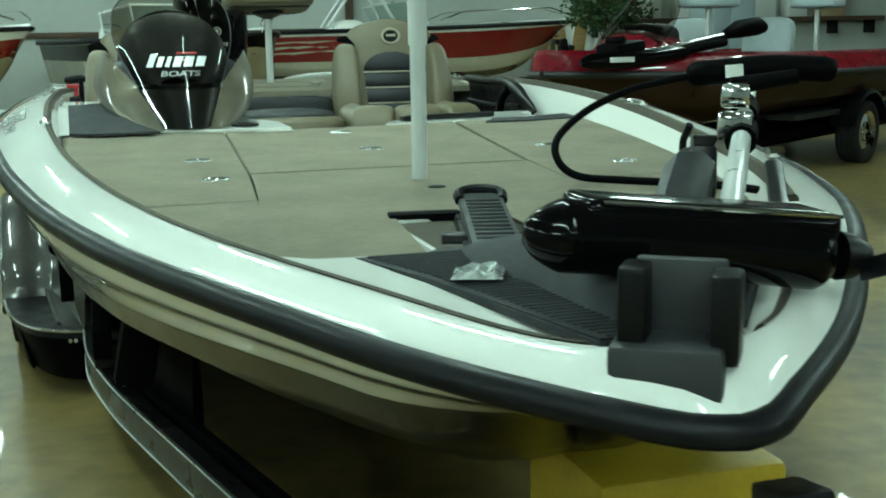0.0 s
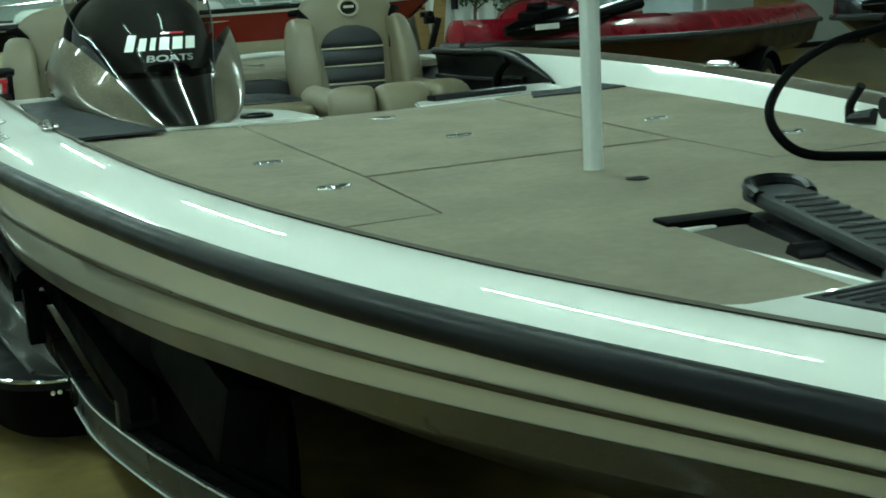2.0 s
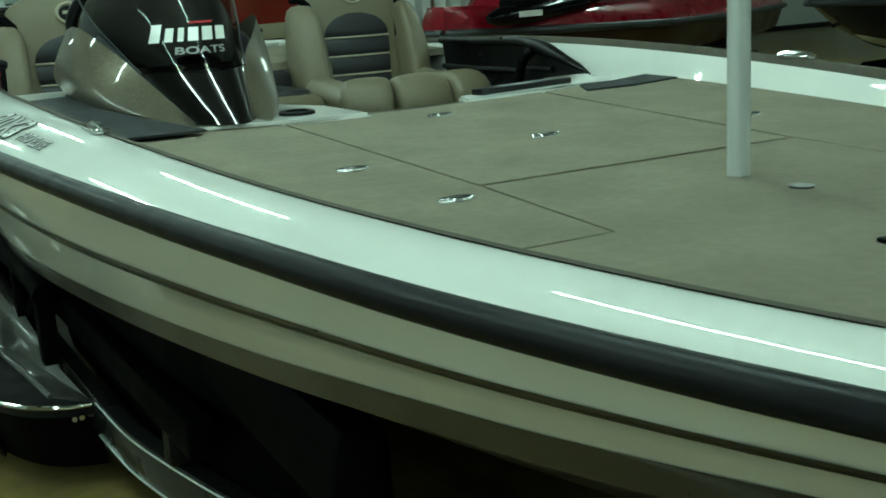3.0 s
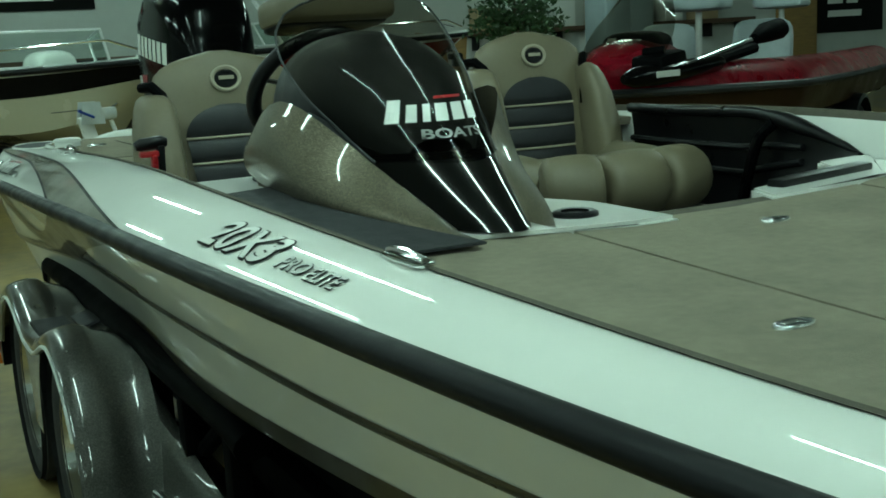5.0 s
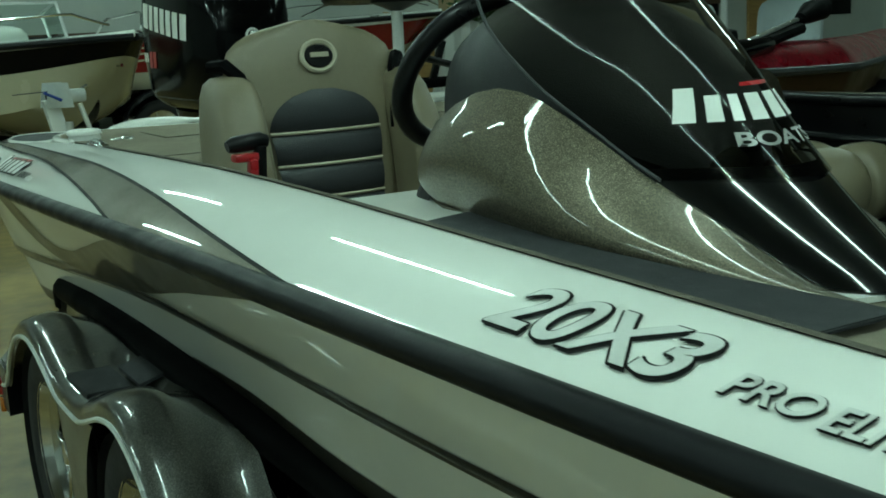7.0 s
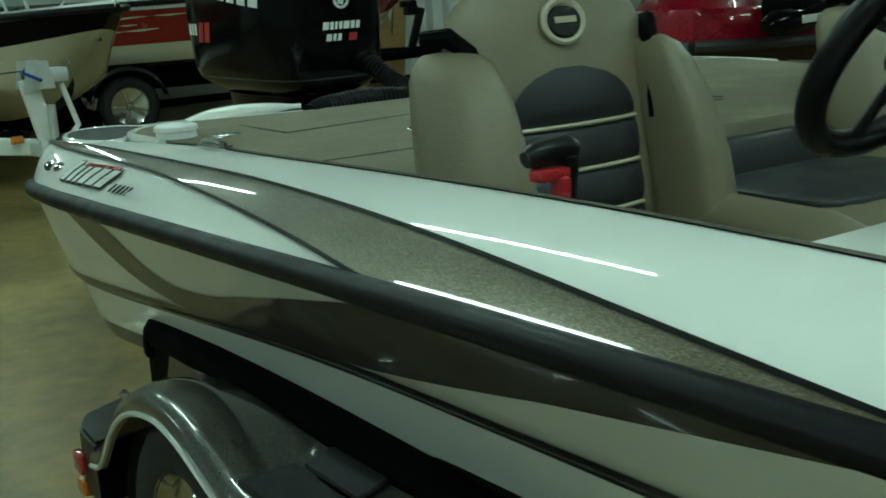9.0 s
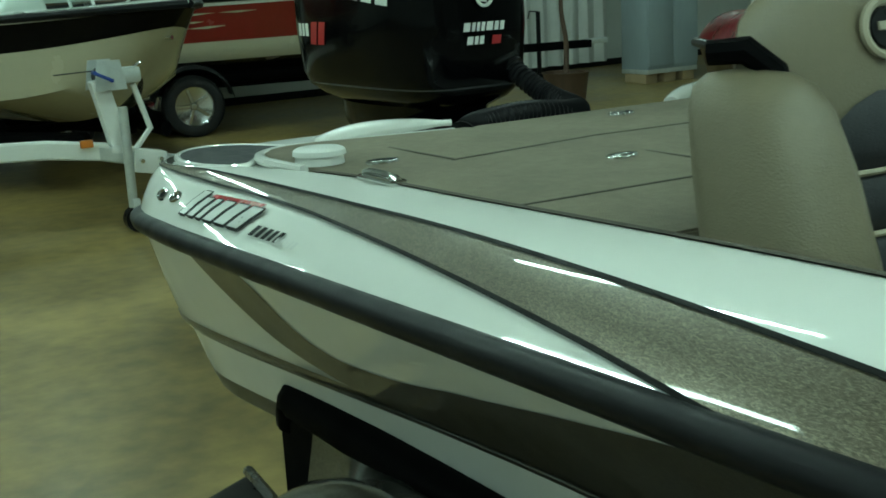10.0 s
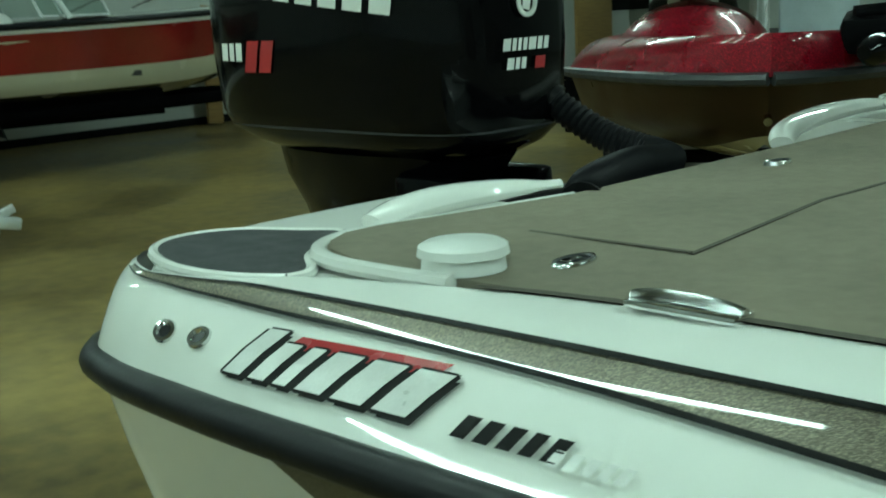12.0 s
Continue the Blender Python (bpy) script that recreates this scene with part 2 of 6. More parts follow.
def slab(outline, z0, z1, bevel=0.0, bm=None):
    """A flat plate with the given outline (x, y)."""
    b = bmesh.new()
    z0 = z0 if callable(z0) else (lambda x, y, z=z0: z)
    z1 = z1 if callable(z1) else (lambda x, y, z=z1: z)
    top = [b.verts.new((x, y, z1(x, y))) for x, y in outline]
    low = [b.verts.new((x, y, z0(x, y))) for x, y in outline]
    b.faces.new(top)
    b.faces.new(low[::-1])
    n = len(outline)
    for i in range(n):
        b.faces.new((top[i], low[i], low[(i + 1) % n], top[(i + 1) % n]))
    if bevel:
        rim = [e for e in b.edges if e.verts[0] in top and e.verts[1] in top]
        bmesh.ops.bevel(b, geom=rim, offset=bevel, segments=2, affect="EDGES")
    return merge(bm, b)


def cub(xs, ys, x):
    """A smooth curve through the points."""
    m = np.gradient(np.array(ys, float), np.array(xs, float))
    x = min(max(x, xs[0]), xs[-1])
    i = int(min(max(np.searchsorted(xs, x) - 1, 0), len(xs) - 2))
    h = xs[i + 1] - xs[i]
    t = (x - xs[i]) / h
    return float((2 * t**3 - 3 * t * t + 1) * ys[i] + (t**3 - 2 * t * t + t) * h * m[i] + (3 * t * t - 2 * t**3) * ys[i + 1] + (t**3 - t * t) * h * m[i + 1])


def smooth_path(pts, n=8):
    """A rounded line through the points."""
    pts = [Vector(p) for p in pts]
    out = []
    for i in range(len(pts) - 1):
        p0, p1, p2, p3 = pts[max(i - 1, 0)], pts[i], pts[i + 1], pts[min(i + 2, len(pts) - 1)]
        for k in range(n):
            t = k / n
            out.append(0.5 * (2 * p1 + (p2 - p0) * t + (2 * p0 - 5 * p1 + 4 * p2 - p3) * t * t + (3 * p1 - p0 - 3 * p2 + p3) * t**3))
    return out + [pts[-1]]


def lettering(body, size, bold=0.0, shear=0.0):
    """Flat letters as a bmesh, from the built-in font, with the left end at the origin."""
    cu = bpy.data.curves.new("tmp", "FONT")
    cu.body, cu.size, cu.offset, cu.shear = body, size, bold, shear
    ob = bpy.data.objects.new("tmp", cu)
    scene.collection.objects.link(ob)
    dg = bpy.context.evaluated_depsgraph_get()
    me = bpy.data.meshes.new_from_object(ob.evaluated_get(dg))
    bm = bmesh.new()
    bm.from_mesh(me)
    bpy.data.objects.remove(ob)
    bpy.data.curves.remove(cu)
    bpy.data.meshes.remove(me)
    return bm


def mark_blocks(widths, h, gap, shear, tall=(0,)):
    """Slanted blocks of differing widths, a plain stand-in for a word mark: quads in a plane."""
    quads, x = [], 0.0
    for i, w in enumerate(widths):
        t = h * (1.28 if i in tall else 1.0)
        quads.append([(x, 0), (x + w, 0), (x + w + shear * t, t), (x + shear * t, t)])
        x += w + gap
    return quads, x - gap


# ---- the showroom ----
X0, X1, Y0, Y1, ZC = -13.0, 18.0, -14.0, 18.6, 4.0


def wall(name, size, at, label):
    return tagged(part(name, block(size, at, 0.0), WALL, None), label, "wall", kind="structure")


tagged(part("floor", block((X1 - X0 + 0.4, Y1 - Y0 + 0.4, 0.2), ((X0 + X1) / 2, (Y0 + Y1) / 2, -0.1), 0), FLOOR), "glossy mottled tan stained concrete floor", "floor", kind="structure")
tagged(part("ceiling", block((X1 - X0 + 0.4, Y1 - Y0 + 0.4, 0.2), ((X0 + X1) / 2, (Y0 + Y1) / 2, ZC + 0.1), 0), CEILING), "flat showroom ceiling, colour darkened to cut bounced light", "ceiling", kind="structure")
wall("wall_north", (X1 - X0, 0.2, ZC), ((X0 + X1) / 2, Y1 + 0.1, ZC / 2), "off-white painted showroom wall")
wall("wall_south", (X1 - X0, 0.2, ZC), ((X0 + X1) / 2, Y0 - 0.1, ZC / 2), "off-white painted showroom wall")
wall("wall_west", (0.2, Y1 - Y0, ZC), (X0 - 0.1, (Y0 + Y1) / 2, ZC / 2), "off-white painted showroom wall")
wall("wall_east", (0.2, Y1 - Y0, ZC), (X1 + 0.1, (Y0 + Y1) / 2, ZC / 2), "off-white painted showroom wall")
tagged(part("baseboard", block((X1 - X0, 0.02, 0.1), ((X0 + X1) / 2, Y1 - 0.012, 0.05), 0.003), BLACK), "dark rubber baseboard along the wall", "baseboard", kind="structure")


def strip_light():
    """A ceiling batten with one bare tube."""
    ob = thing("strip_light", "white ceiling batten with one lit fluorescent tube", "ceiling light", "ceiling strip lights")
    part("batten", block((0.16, 2.44, 0.06), (0, 0, 0.03), 0.008), WHITE_PLASTIC, ob)
    part("tube", sweep([(0, -1.2, -0.04), (0, 1.2, -0.04)], 0.038, 12), TUBE, ob, "lit fluorescent tube")
    for y in (-1.205, 1.205):
        part("end_socket", block((0.03, 0.02, 0.06), (0, y, -0.01), 0.004), WHITE_PLASTIC, ob)
    return ob


lamp = None
for x in (-7.4, -2.3, 0.2, 7.0):
    for y in (-7.2, -1.8, 3.6, 9.0, 14.4):
        m = pose(x, y, ZC - 0.06)
        if lamp is None:
            lamp = strip_light()
            lamp.matrix_basis = m
        else:
            copy_thing(lamp, m)


# ---- the bass boat: lines of the hull ----
P_ = [0.8, 0.86, 0.95, 1.1, 1.32, 1.6, 2, 2.5, 3.2, 4, 5, 6, 6.5, 6.8, 7.0, 7.12, 7.25, 7.35]
RX = [0.089, 0.145, 0.235, 0.39, 0.56, 0.72, 0.85, 0.955, 1.05, 1.12, 1.145, 1.135, 1.13, 1.122, 1.10, 1.065, 0.96, 0.74]
RY = [0.82, 0.832, 0.9, 1.05, 1.3, 1.6, 2, 2.5, 3.2, 4, 5, 6, 6.5, 6.80, 7.0, 7.1, 7.18, 7.215]
RZ = [0.92, 0.923, 0.934, 0.957, 0.985, 1.007, 1.018, 1.031, 1.043, 1.051, 1.035, 0.995, 0.976, 0.965, 0.957, 0.953, 0.95, 0.95]
IX = [0.083, 0.12, 0.19, 0.28, 0.42, 0.60, 0.725, 0.823, 0.903, 0.938, 0.927, 0.898, 0.89, 0.955, 1.012, 1.02, 0.93, 0.74]
IY = [0.93, 0.935, 0.96, 1.03, 1.25, 1.6, 2, 2.5, 3.2, 4, 5, 6, 6.5, 6.80, 6.93, 7.03, 7.155, 7.185]
IZ = [0.985, 0.986, 0.989, 0.996, 1.017, 1.04, 1.055, 1.071, 1.10, 1.124, 1.131, 1.101, 1.083, 1.074, 1.069, 1.067, 1.064, 1.06]
STATIONS = [0.8 + 0.8 * (i / 24) for i in range(24)] + [1.6 + 5.2 * i / 64 for i in range(64)] + [6.8 + 0.55 * i / 22 for i in range(23)]


def deck_z(x, y):
    return 1.0 + 0.0166 * (y - 2.35)


def mid(y):
    """The centreline, which runs a little askew to the room's axes."""
    return 0.053 * (y - 2.5)


def slack(p):
    """The port bow is a little fuller aft and tighter at the stem."""
    return 0.035 * max(0.0, 1 - abs(p - 1.15) / 0.9) * min(1.0, (p - 0.8) / 0.12)


def rail_at(p, s=-1):
    y = cub(P_, RY, p)
    return Vector((-cub(P_, RX, p) if s < 0 else cub(P_, RX, p) + 2 * mid(y) - slack(p), y, cub(P_, RZ, p)))


def inner_at(p, s=-1):
    y = cub(P_, IY, p)
    return Vector((-cub(P_, IX, p) if s < 0 else cub(P_, IX, p) + 2 * mid(y) - slack(p), y, cub(P_, IZ, p)))


def cap_at(p, v, s=-1, lift=0.0):
    """The gunwale's skin: v runs from the inner edge (0) to the rail (1)."""
    a, b = inner_at(p, s), rail_at(p, s)
    c = a.lerp(b, 0.62)
    c.z = a.z * 0.8 + b.z * 0.2 + 0.012
    q = (1 - v) ** 2 * a + 2 * v * (1 - v) * c + v * v * b
    if lift:
        d = (b - a)
        t = inner_at(min(p + 0.02, 7.35), s) - inner_at(max(p - 0.02, 0.8), s)
        n = t.cross(d).normalized()
        q += n * lift * (1 if n.z > 0 else -1)
    return q


SP = [0.8, 1.2, 2.12, 2.74, 3.4, 4.5, 5.0, 5.7, 6.5, 7.35]
STEP_IN = [0.0, 0.03, 0.04, 0.055, 0.065, 0.085, 0.11, 0.14, 0.12, 0.05]
STEP_LOW = [0.05, 0.065, 0.10, 0.135, 0.165, 0.178, 0.195, 0.22, 0.25, 0.26]
CHINE_IN = [0.0, 0.06, 0.11, 0.13, 0.135, 0.155, 0.185, 0.21, 0.19, 0.10]
CHINE_LOW = [0.09, 0.11, 0.18, 0.245, 0.293, 0.338, 0.335, 0.36, 0.38, 0.39]


def side_at(p, v, s=-1, lift=0.0):
    """The topside below the rail: v runs from the rail (0) over the step (0.5) and the chine (0.9) to the bottom (1)."""
    r = rail_at(p, s)
    f = max(0.0, 1 - (p - 0.8) / 1.6) ** 2
    g = max(0.0, 1 - (p - 0.8) / 0.42) ** 1.3
    c = mid(r.y)
    hw = abs(r.x - c)
    si, sl, ci, cl = (cub(SP, q, p) for q in (STEP_IN, STEP_LOW, CHINE_IN, CHINE_LOW))
    pts = [(0.006, 0.0, 0.025), (si * 0.45, 0.03 * f + 0.08 * g, sl * 0.5), (si, 0.06 * f + 0.17 * g, sl), (si + 0.014, 0.065 * f + 0.18 * g, sl + 0.006), (ci, 0.14 * f + 0.29 * g, cl), (ci + 0.022, 0.17 * f + 0.33 * g, cl + 0.05)]
    vs = [0, 0.25, 0.5, 0.53, 0.9, 1.0]
    i = max(j for j in range(5) if v >= vs[j] - 1e-9)
    t = (v - vs[i]) / (vs[i + 1] - vs[i])
    a, b = pts[i], pts[i + 1]
    w = [a[j] + (b[j] - a[j]) * t for j in range(3)]
    return Vector((c + s * (max(hw - w[0], hw * 0.7) + lift), r.y + w[1], r.z - w[2]))


def keel_at(p):
    f = max(0.0, 1 - (p - 0.8) / 2.0)
    y = min(p, 7.2) + 0.55 * f * f
    return Vector((mid(y), y, 0.36 + 0.38 * f**1.7))


def overlay(fn, ps, lo, hi, s=-1, lift=0.0016, n=6):
    """A strip of film laid on a skin between two edges given as functions of the station."""
    return grid([[fn(p, lo(p) + (hi(p) - lo(p)) * j / n, s, lift) for j in range(n + 1)] for p in ps])


def span(a, b, n):
    return [a + (b - a) * i / n for i in range(n + 1)]


boat = thing("bass_boat", "white and taupe fibreglass bass boat with carpeted decks on its trailer", "boat")
VS = (0, 0.12, 0.25, 0.38, 0.5, 0.53, 0.7, 0.9)
for s in (-1, 1):
    part("topside", grid([[side_at(p, v, s) for v in VS] for p in STATIONS]), GELCOAT, boat, "white gelcoat topside")
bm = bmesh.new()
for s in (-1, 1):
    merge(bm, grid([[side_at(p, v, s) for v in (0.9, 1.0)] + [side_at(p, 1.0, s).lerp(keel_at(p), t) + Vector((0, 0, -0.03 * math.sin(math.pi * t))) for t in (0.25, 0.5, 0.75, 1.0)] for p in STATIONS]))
part("hull_bottom", bm, BOTTOM, boat, "brown hull bottom, darkened to near-black for the shade below")
end = [side_at(7.35, v, -1) for v in VS] + [keel_at(7.35)] + [side_at(7.35, v, 1) for v in VS[::-1]]
bm = bmesh.new()
bm.faces.new([bm.verts.new(q) for q in end])
part("transom_skin", bm, GELCOAT, boat, "white transom")
ring = [rail_at(p, -1) for p in STATIONS[::-1]] + [rail_at(p, 1) for p in STATIONS[1:]]
outer = []
for i, q in enumerate(ring):
    d = ring[min(i + 1, len(ring) - 1)] - ring[max(i - 1, 0)]
    outer.append(Vector((d.y, -d.x, 0)).normalized() * -1)
    if i > 2 and i < 60 and outer[-1].x > 0:
        outer[-1] *= -1
for i in range(1, len(ring)):
    if outer[i].dot(outer[i - 1]) < 0:
        outer[i] *= -1
part("rub_rail", sweep([q + n * 0.004 + Vector((0, 0, -0.005)) for q, n in zip(ring, outer)], 0.025, 14, flat=0.84), RAIL, boat, "black rubber rub rail")
part("rail_insert", sweep([q + n * 0.0268 + Vector((0, 0, 0.001)) for q, n in zip(ring, outer)], 0.0065, 6), RAIL, boat, "raised rubber insert")
part("rail_groove", sweep([q + n * 0.025 + Vector((0, 0, -0.011)) for q, n in zip(ring, outer)], 0.006, 6), DEEP_BLACK, boat)
for s, nm in ((-1, "starboard"), (1, "port")):
    part("gunwale", grid([[cap_at(p, v / 8, s) for v in range(9)] for p in STATIONS]), GELCOAT, boat, "glossy white gunwale")
    part("inner_trim", grid([[inner_at(p, s) + Vector((s * 0.004, 0, 0.003)), inner_at(p, s) + Vector((-s * 0.010, 0, 0.003)), inner_at(p, s) + Vector((-s * 0.018, 0, -0.008)), inner_at(p, s) + Vector((-s * 0.024, 0, -0.05))] for p in STATIONS if 0.99 < p < 6.62]), CARPET_EDGE, boat, "dark taupe gunwale trim")
    part("inner_liner", grid([[inner_at(p, s) + Vector((-s * 0.02, 0, -0.02)), inner_at(p, s) + Vector((-s * 0.045, 0, -0.09)), Vector((inner_at(p, s).x - s * 0.09, inner_at(p, s).y, 0.74 if 3.8 < p < 5.9 else 0.93))] for p in STATIONS if 1.2 < p < 6.6]), GELCOAT, boat, "white inner liner")
    part("side_line", overlay(side_at, span(0.82, 7.2, 100), lambda p: 0.45, lambda p: 0.56, s, 0.002, 4), TAUPE_DARK, boat, "dark brown side line")
    part("side_stripe", overlay(side_at, span(0.82, 5.4, 80), lambda p: 0.885, lambda p: 0.999, s, 0.0018, 3), TAUPE_DARK, boat, "brown chine stripe")
    # the sweeping brown panel on the after topside
    lx, lv = [4.45, 5.24, 5.51, 5.75, 6.08, 6.2, 6.29, 6.38, 6.42, 6.65], [0, 0, 0.12, 0.23, 0.32, 0.31, 0.24, 0.04, 0, 0]
    hx, hv = [4.45, 4.67, 5.0, 5.48, 5.8, 6.1, 6.3, 6.45, 6.55, 6.65], [0.001, 0.12, 0.28, 0.44, 0.47, 0.47, 0.42, 0.32, 0.18, 0.002]
    part("side_sweep", overlay(side_at, span(4.45, 6.65, 90), lambda p: float(np.clip(cub(lx, lv, p), 0, 0.46)), lambda p: float(np.clip(cub(hx, hv, p), 0.001, 0.47)), s, 0.0022), BROWN, boat, "brown metal-flake sweep")
    # the sweep on the gunwale with its dark outlines
    ax, av = [4.25, 4.7, 5.15, 5.6, 6.0, 6.25, 6.5, 6.76, 7.02, 7.15], [1.0, 0.80, 0.60, 0.45, 0.37, 0.36, 0.33, 0.23, 0.07, 0.03]
    bx, bv = [4.25, 5.15, 5.5, 6.0, 6.26, 6.5, 6.84, 7.02, 7.15], [1.0, 1.0, 0.82, 0.61, 0.53, 0.475, 0.35, 0.2, 0.1]
    top = lambda p: min(1, cub(ax, av, p))
    low = lambda p: min(1, cub(bx, bv, p))
    ps = span(4.25, 7.15, 110)
    part("gunwale_sweep", overlay(cap_at, ps, top, low, s, 0.004, 12), TAUPE, boat, "taupe metal-flake sweep")
    part("pinstripe", overlay(cap_at, ps, lambda p: max(0.01, top(p) - 0.02), lambda p: top(p) + 0.012, s, 0.0055, 2), BLACK_DECAL, boat)
    part("pinstripe", overlay(cap_at, span(5.0, 7.15, 80), lambda p: min(1, low(p) - 0.010), lambda p: min(1, low(p) + 0.018), s, 0.0055, 2), BLACK_DECAL, boat)

# ---- foredeck ----
def lip(p, s=-1, back=0.05):
    q = inner_at(p, s)
    return (q.x - s * back, q.y)


def on_deck(name, outline, material=CARPET, up=0.0, thick=0.008, bevel=0.0035, label="", parent=boat):
    return part(name, slab(outline, lambda x, y: deck_z(x, y) + up - thick, lambda x, y: deck_z(x, y) + up, bevel), material, parent, label)


G = 0.005
stb = lambda a, b, n=12: [lip(p, -1) for p in span(a, b, n)]
prt = lambda a, b, n=12: [lip(p, 1) for p in span(a, b, n)]
on_deck("foredeck", stb(1.56, 2.29) + [(-0.43, 2.29), (-0.395, 2.735), (0.38, 2.735), (0.345, 2.37)] + prt(2.37, 1.5) + [(0.3, 1.5), (0.03, 1.5), (0.03, 1.97), (-0.2, 2.0), (-0.235, 1.56), (-0.27, 1.505), (-0.44, 1.525)], label="taupe carpeted foredeck")
on_deck("hatch_lid", stb(2.29 + G, 3.86, 16) + [(-0.56, 3.92), (-0.34, 3.90), (-0.395 + G - 2 * G, 2.74), (-0.43 - G, 2.29 + G)], label="carpeted hatch lid")
on_deck("hatch_lid", [(-0.395, 2.735 + 2 * G), (-0.337, 3.87), (0.10, 3.85), (0.52, 3.90), (0.38 - G, 2.735 + 2 * G)], label="carpeted hatch lid")
on_deck("hatch_lid", prt(3.95, 2.37 + G, 16) + [(0.345 + G, 2.37 + G), (0.38 + G, 2.74), (0.525 + G, 3.9), (0.72, 3.98)], label="carpeted hatch lid")
on_deck("deck_frame", stb(1.45, 3.95, 30) + prt(3.95, 1.45, 30), CARPET_EDGE, -0.009, 0.03, 0.0)
part("bow_plate", grid([[inner_at(p, -1).lerp(inner_at(p, 1), t) + Vector((0, 0, -0.004 - 0.018 * min(1, 8 * t, 8 * (1 - t)))) for t in (0, 0.03, 0.1, 0.25, 0.5, 0.75, 0.9, 0.97, 1)] for p in span(0.8, 1.52, 24)]), GELCOAT, boat, "white bow plate")
pad = [(-0.395, 1.497), (-0.27, 1.49), (-0.235, 1.53), (0.03, 1.49), (0.36, 1.49), (0.20, 1.25), (0.02, 1.0), (-0.06, 0.96), (-0.205, 0.965), (-0.268, 1.18), (-0.32, 1.33)]
bm = slab(pad, lambda x, y: 0.985 + 0.03 * (y - 1.0), lambda x, y: 1.0 + 0.03 * (y - 1.0), 0.004)
part("bow_pad", bm, CHARCOAL_PAD, boat, "ribbed charcoal rubber bow pad")
for i in range(36):
    y = 0.975 + i * 0.0145
    w = np.interp(y, [0.97, 1.18, 1.33, 1.49], [0.19, 0.255, 0.305, 0.375])
    r = np.interp(y, [0.97, 1.0, 1.25, 1.49], [-0.05, 0.01, 0.19, 0.35])
    part("pad_rib", block((r + w, 0.006, 0.004), ((r - w) / 2, y, 1.001 + 0.03 * (y - 1.0)), 0.0015, 1), CHARCOAL_PAD, boat)
# pedal well
part("well_edge", block((0.15, 0.05, 0.022), (-0.135, 1.985, 0.99), 0.004, turn=(0, 0, -8)), DEEP_BLACK, boat)
part("pedal_well", merge(merge(block((0.25, 0.54, 0.012), (-0.088, 1.70, 0.885), 0.003), block((0.012, 0.54, 0.11), (-0.215, 1.70, 0.935), 0.003)), merge(block((0.012, 0.54, 0.11), (0.04, 1.70, 0.935), 0.003), block((0.25, 0.012, 0.11), (-0.088, 1.965, 0.935), 0.003))), GELCOAT, boat, "white moulded pedal well")


def latch(x, y, up=0.0, turn=0.0):
    z = deck_z(x, y) + up
    m = pose(x, y, z, 0, 0, turn) @ Matrix.Diagonal((1.25, 0.62, 1, 1))
    plate = part("hatch_latch", lathe([(0.0, 0.0015), (0.021, 0.0015), (0.0215, 0.004), (0.0245, 0.0055), (0.028, 0.003), (0.029, -0.002)], 22, m), GREY_PLASTIC, boat, "flush hatch latch with a dark recess")
    part("latch_rim", lathe([(0.0245, 0.0052), (0.027, 0.0058), (0.0292, 0.003), (0.0294, -0.001)], 22, m), CHROME, plate, "chrome rim")
    part("pull_tab", block((0.03, 0.011, 0.003), tuple(m @ Vector((-0.003, 0.003, 0.0045))), 0.001, 1, (0, 0, turn)), CHROME, plate, "chrome pull tab")


for x, y in ((-0.500, 3.06), (-0.493, 2.656), (0.028, 3.155), (0.04, 3.665), (0.56, 3.06), (0.62, 2.62)):
    latch(x, y)
part("seat_socket", lathe([(0, 0.003), (0.02, 0.003), (0.022, 0.0)], 18, pose(0, 2.35, deck_z(0, 2.35))), BLACK, boat)

# ---- after deck ----
UP = 0.012
AFT = [(-0.878, 6.6), (-0.885, 6.7), (-0.885, 6.78), (-0.87, 6.84), (-0.838, 6.88), (-0.79, 6.905), (-0.73, 6.90), (-0.6, 6.872), (-0.38, 6.83)]
on_deck("after_deck", [lip(p, -1, 0.02) for p in span(5.72, 6.5, 14)] + AFT + [(0.26, 6.82)] + [(-x + 2 * mid(y), y) for x, y in AFT[::-1]] + [lip(p, 1, 0.02) for p in span(6.5, 5.72, 14)], CARPET, UP, 0.03, 0.004, "taupe carpeted after deck")


def seam(a, b, up):
    a, b = Vector((*a, 0)), Vector((*b, 0))
    d = b - a
    m = (a + b) / 2
    return block((d.length, 0.007, 0.002), (m.x, m.y, deck_z(0, m.y) + up + 0.0005), 0, 1, (0, 0, math.degrees(math.atan2(d.y, d.x))))


for a, b in (((-0.64, 6.77), (-0.635, 6.46)), ((-0.635, 6.46), (-0.24, 6.50)), ((-0.83, 6.02), (-0.30, 6.00)), ((-0.30, 6.0), (0.42, 6.03)), ((-0.30, 6.37), (-0.30, 6.0)), ((-0.24, 6.50), (0.4, 6.46)), ((0.42, 6.03), (0.42, 6.75))):
    part("lid_seam", seam(a, b, UP), CARPET_EDGE, boat)
for x, y in ((-0.381, 6.25), (0.024, 6.72), (-0.745, 6.545), (0.45, 6.25)):
    latch(x, y, UP)
part("filler_cap", lathe([(0, 0.032), (0.045, 0.032), (0.052, 0.028), (0.054, 0.018), (0.048, 0.016), (0.050, 0.0)], 28, pose(-0.84, 6.63, deck_z(0, 6.63) + UP)), WHITE_PLASTIC, boat, "white plastic filler cap")
def mirrored(x, y, s):
    return (-x, y) if s < 0 else (x + 2 * mid(y), y)


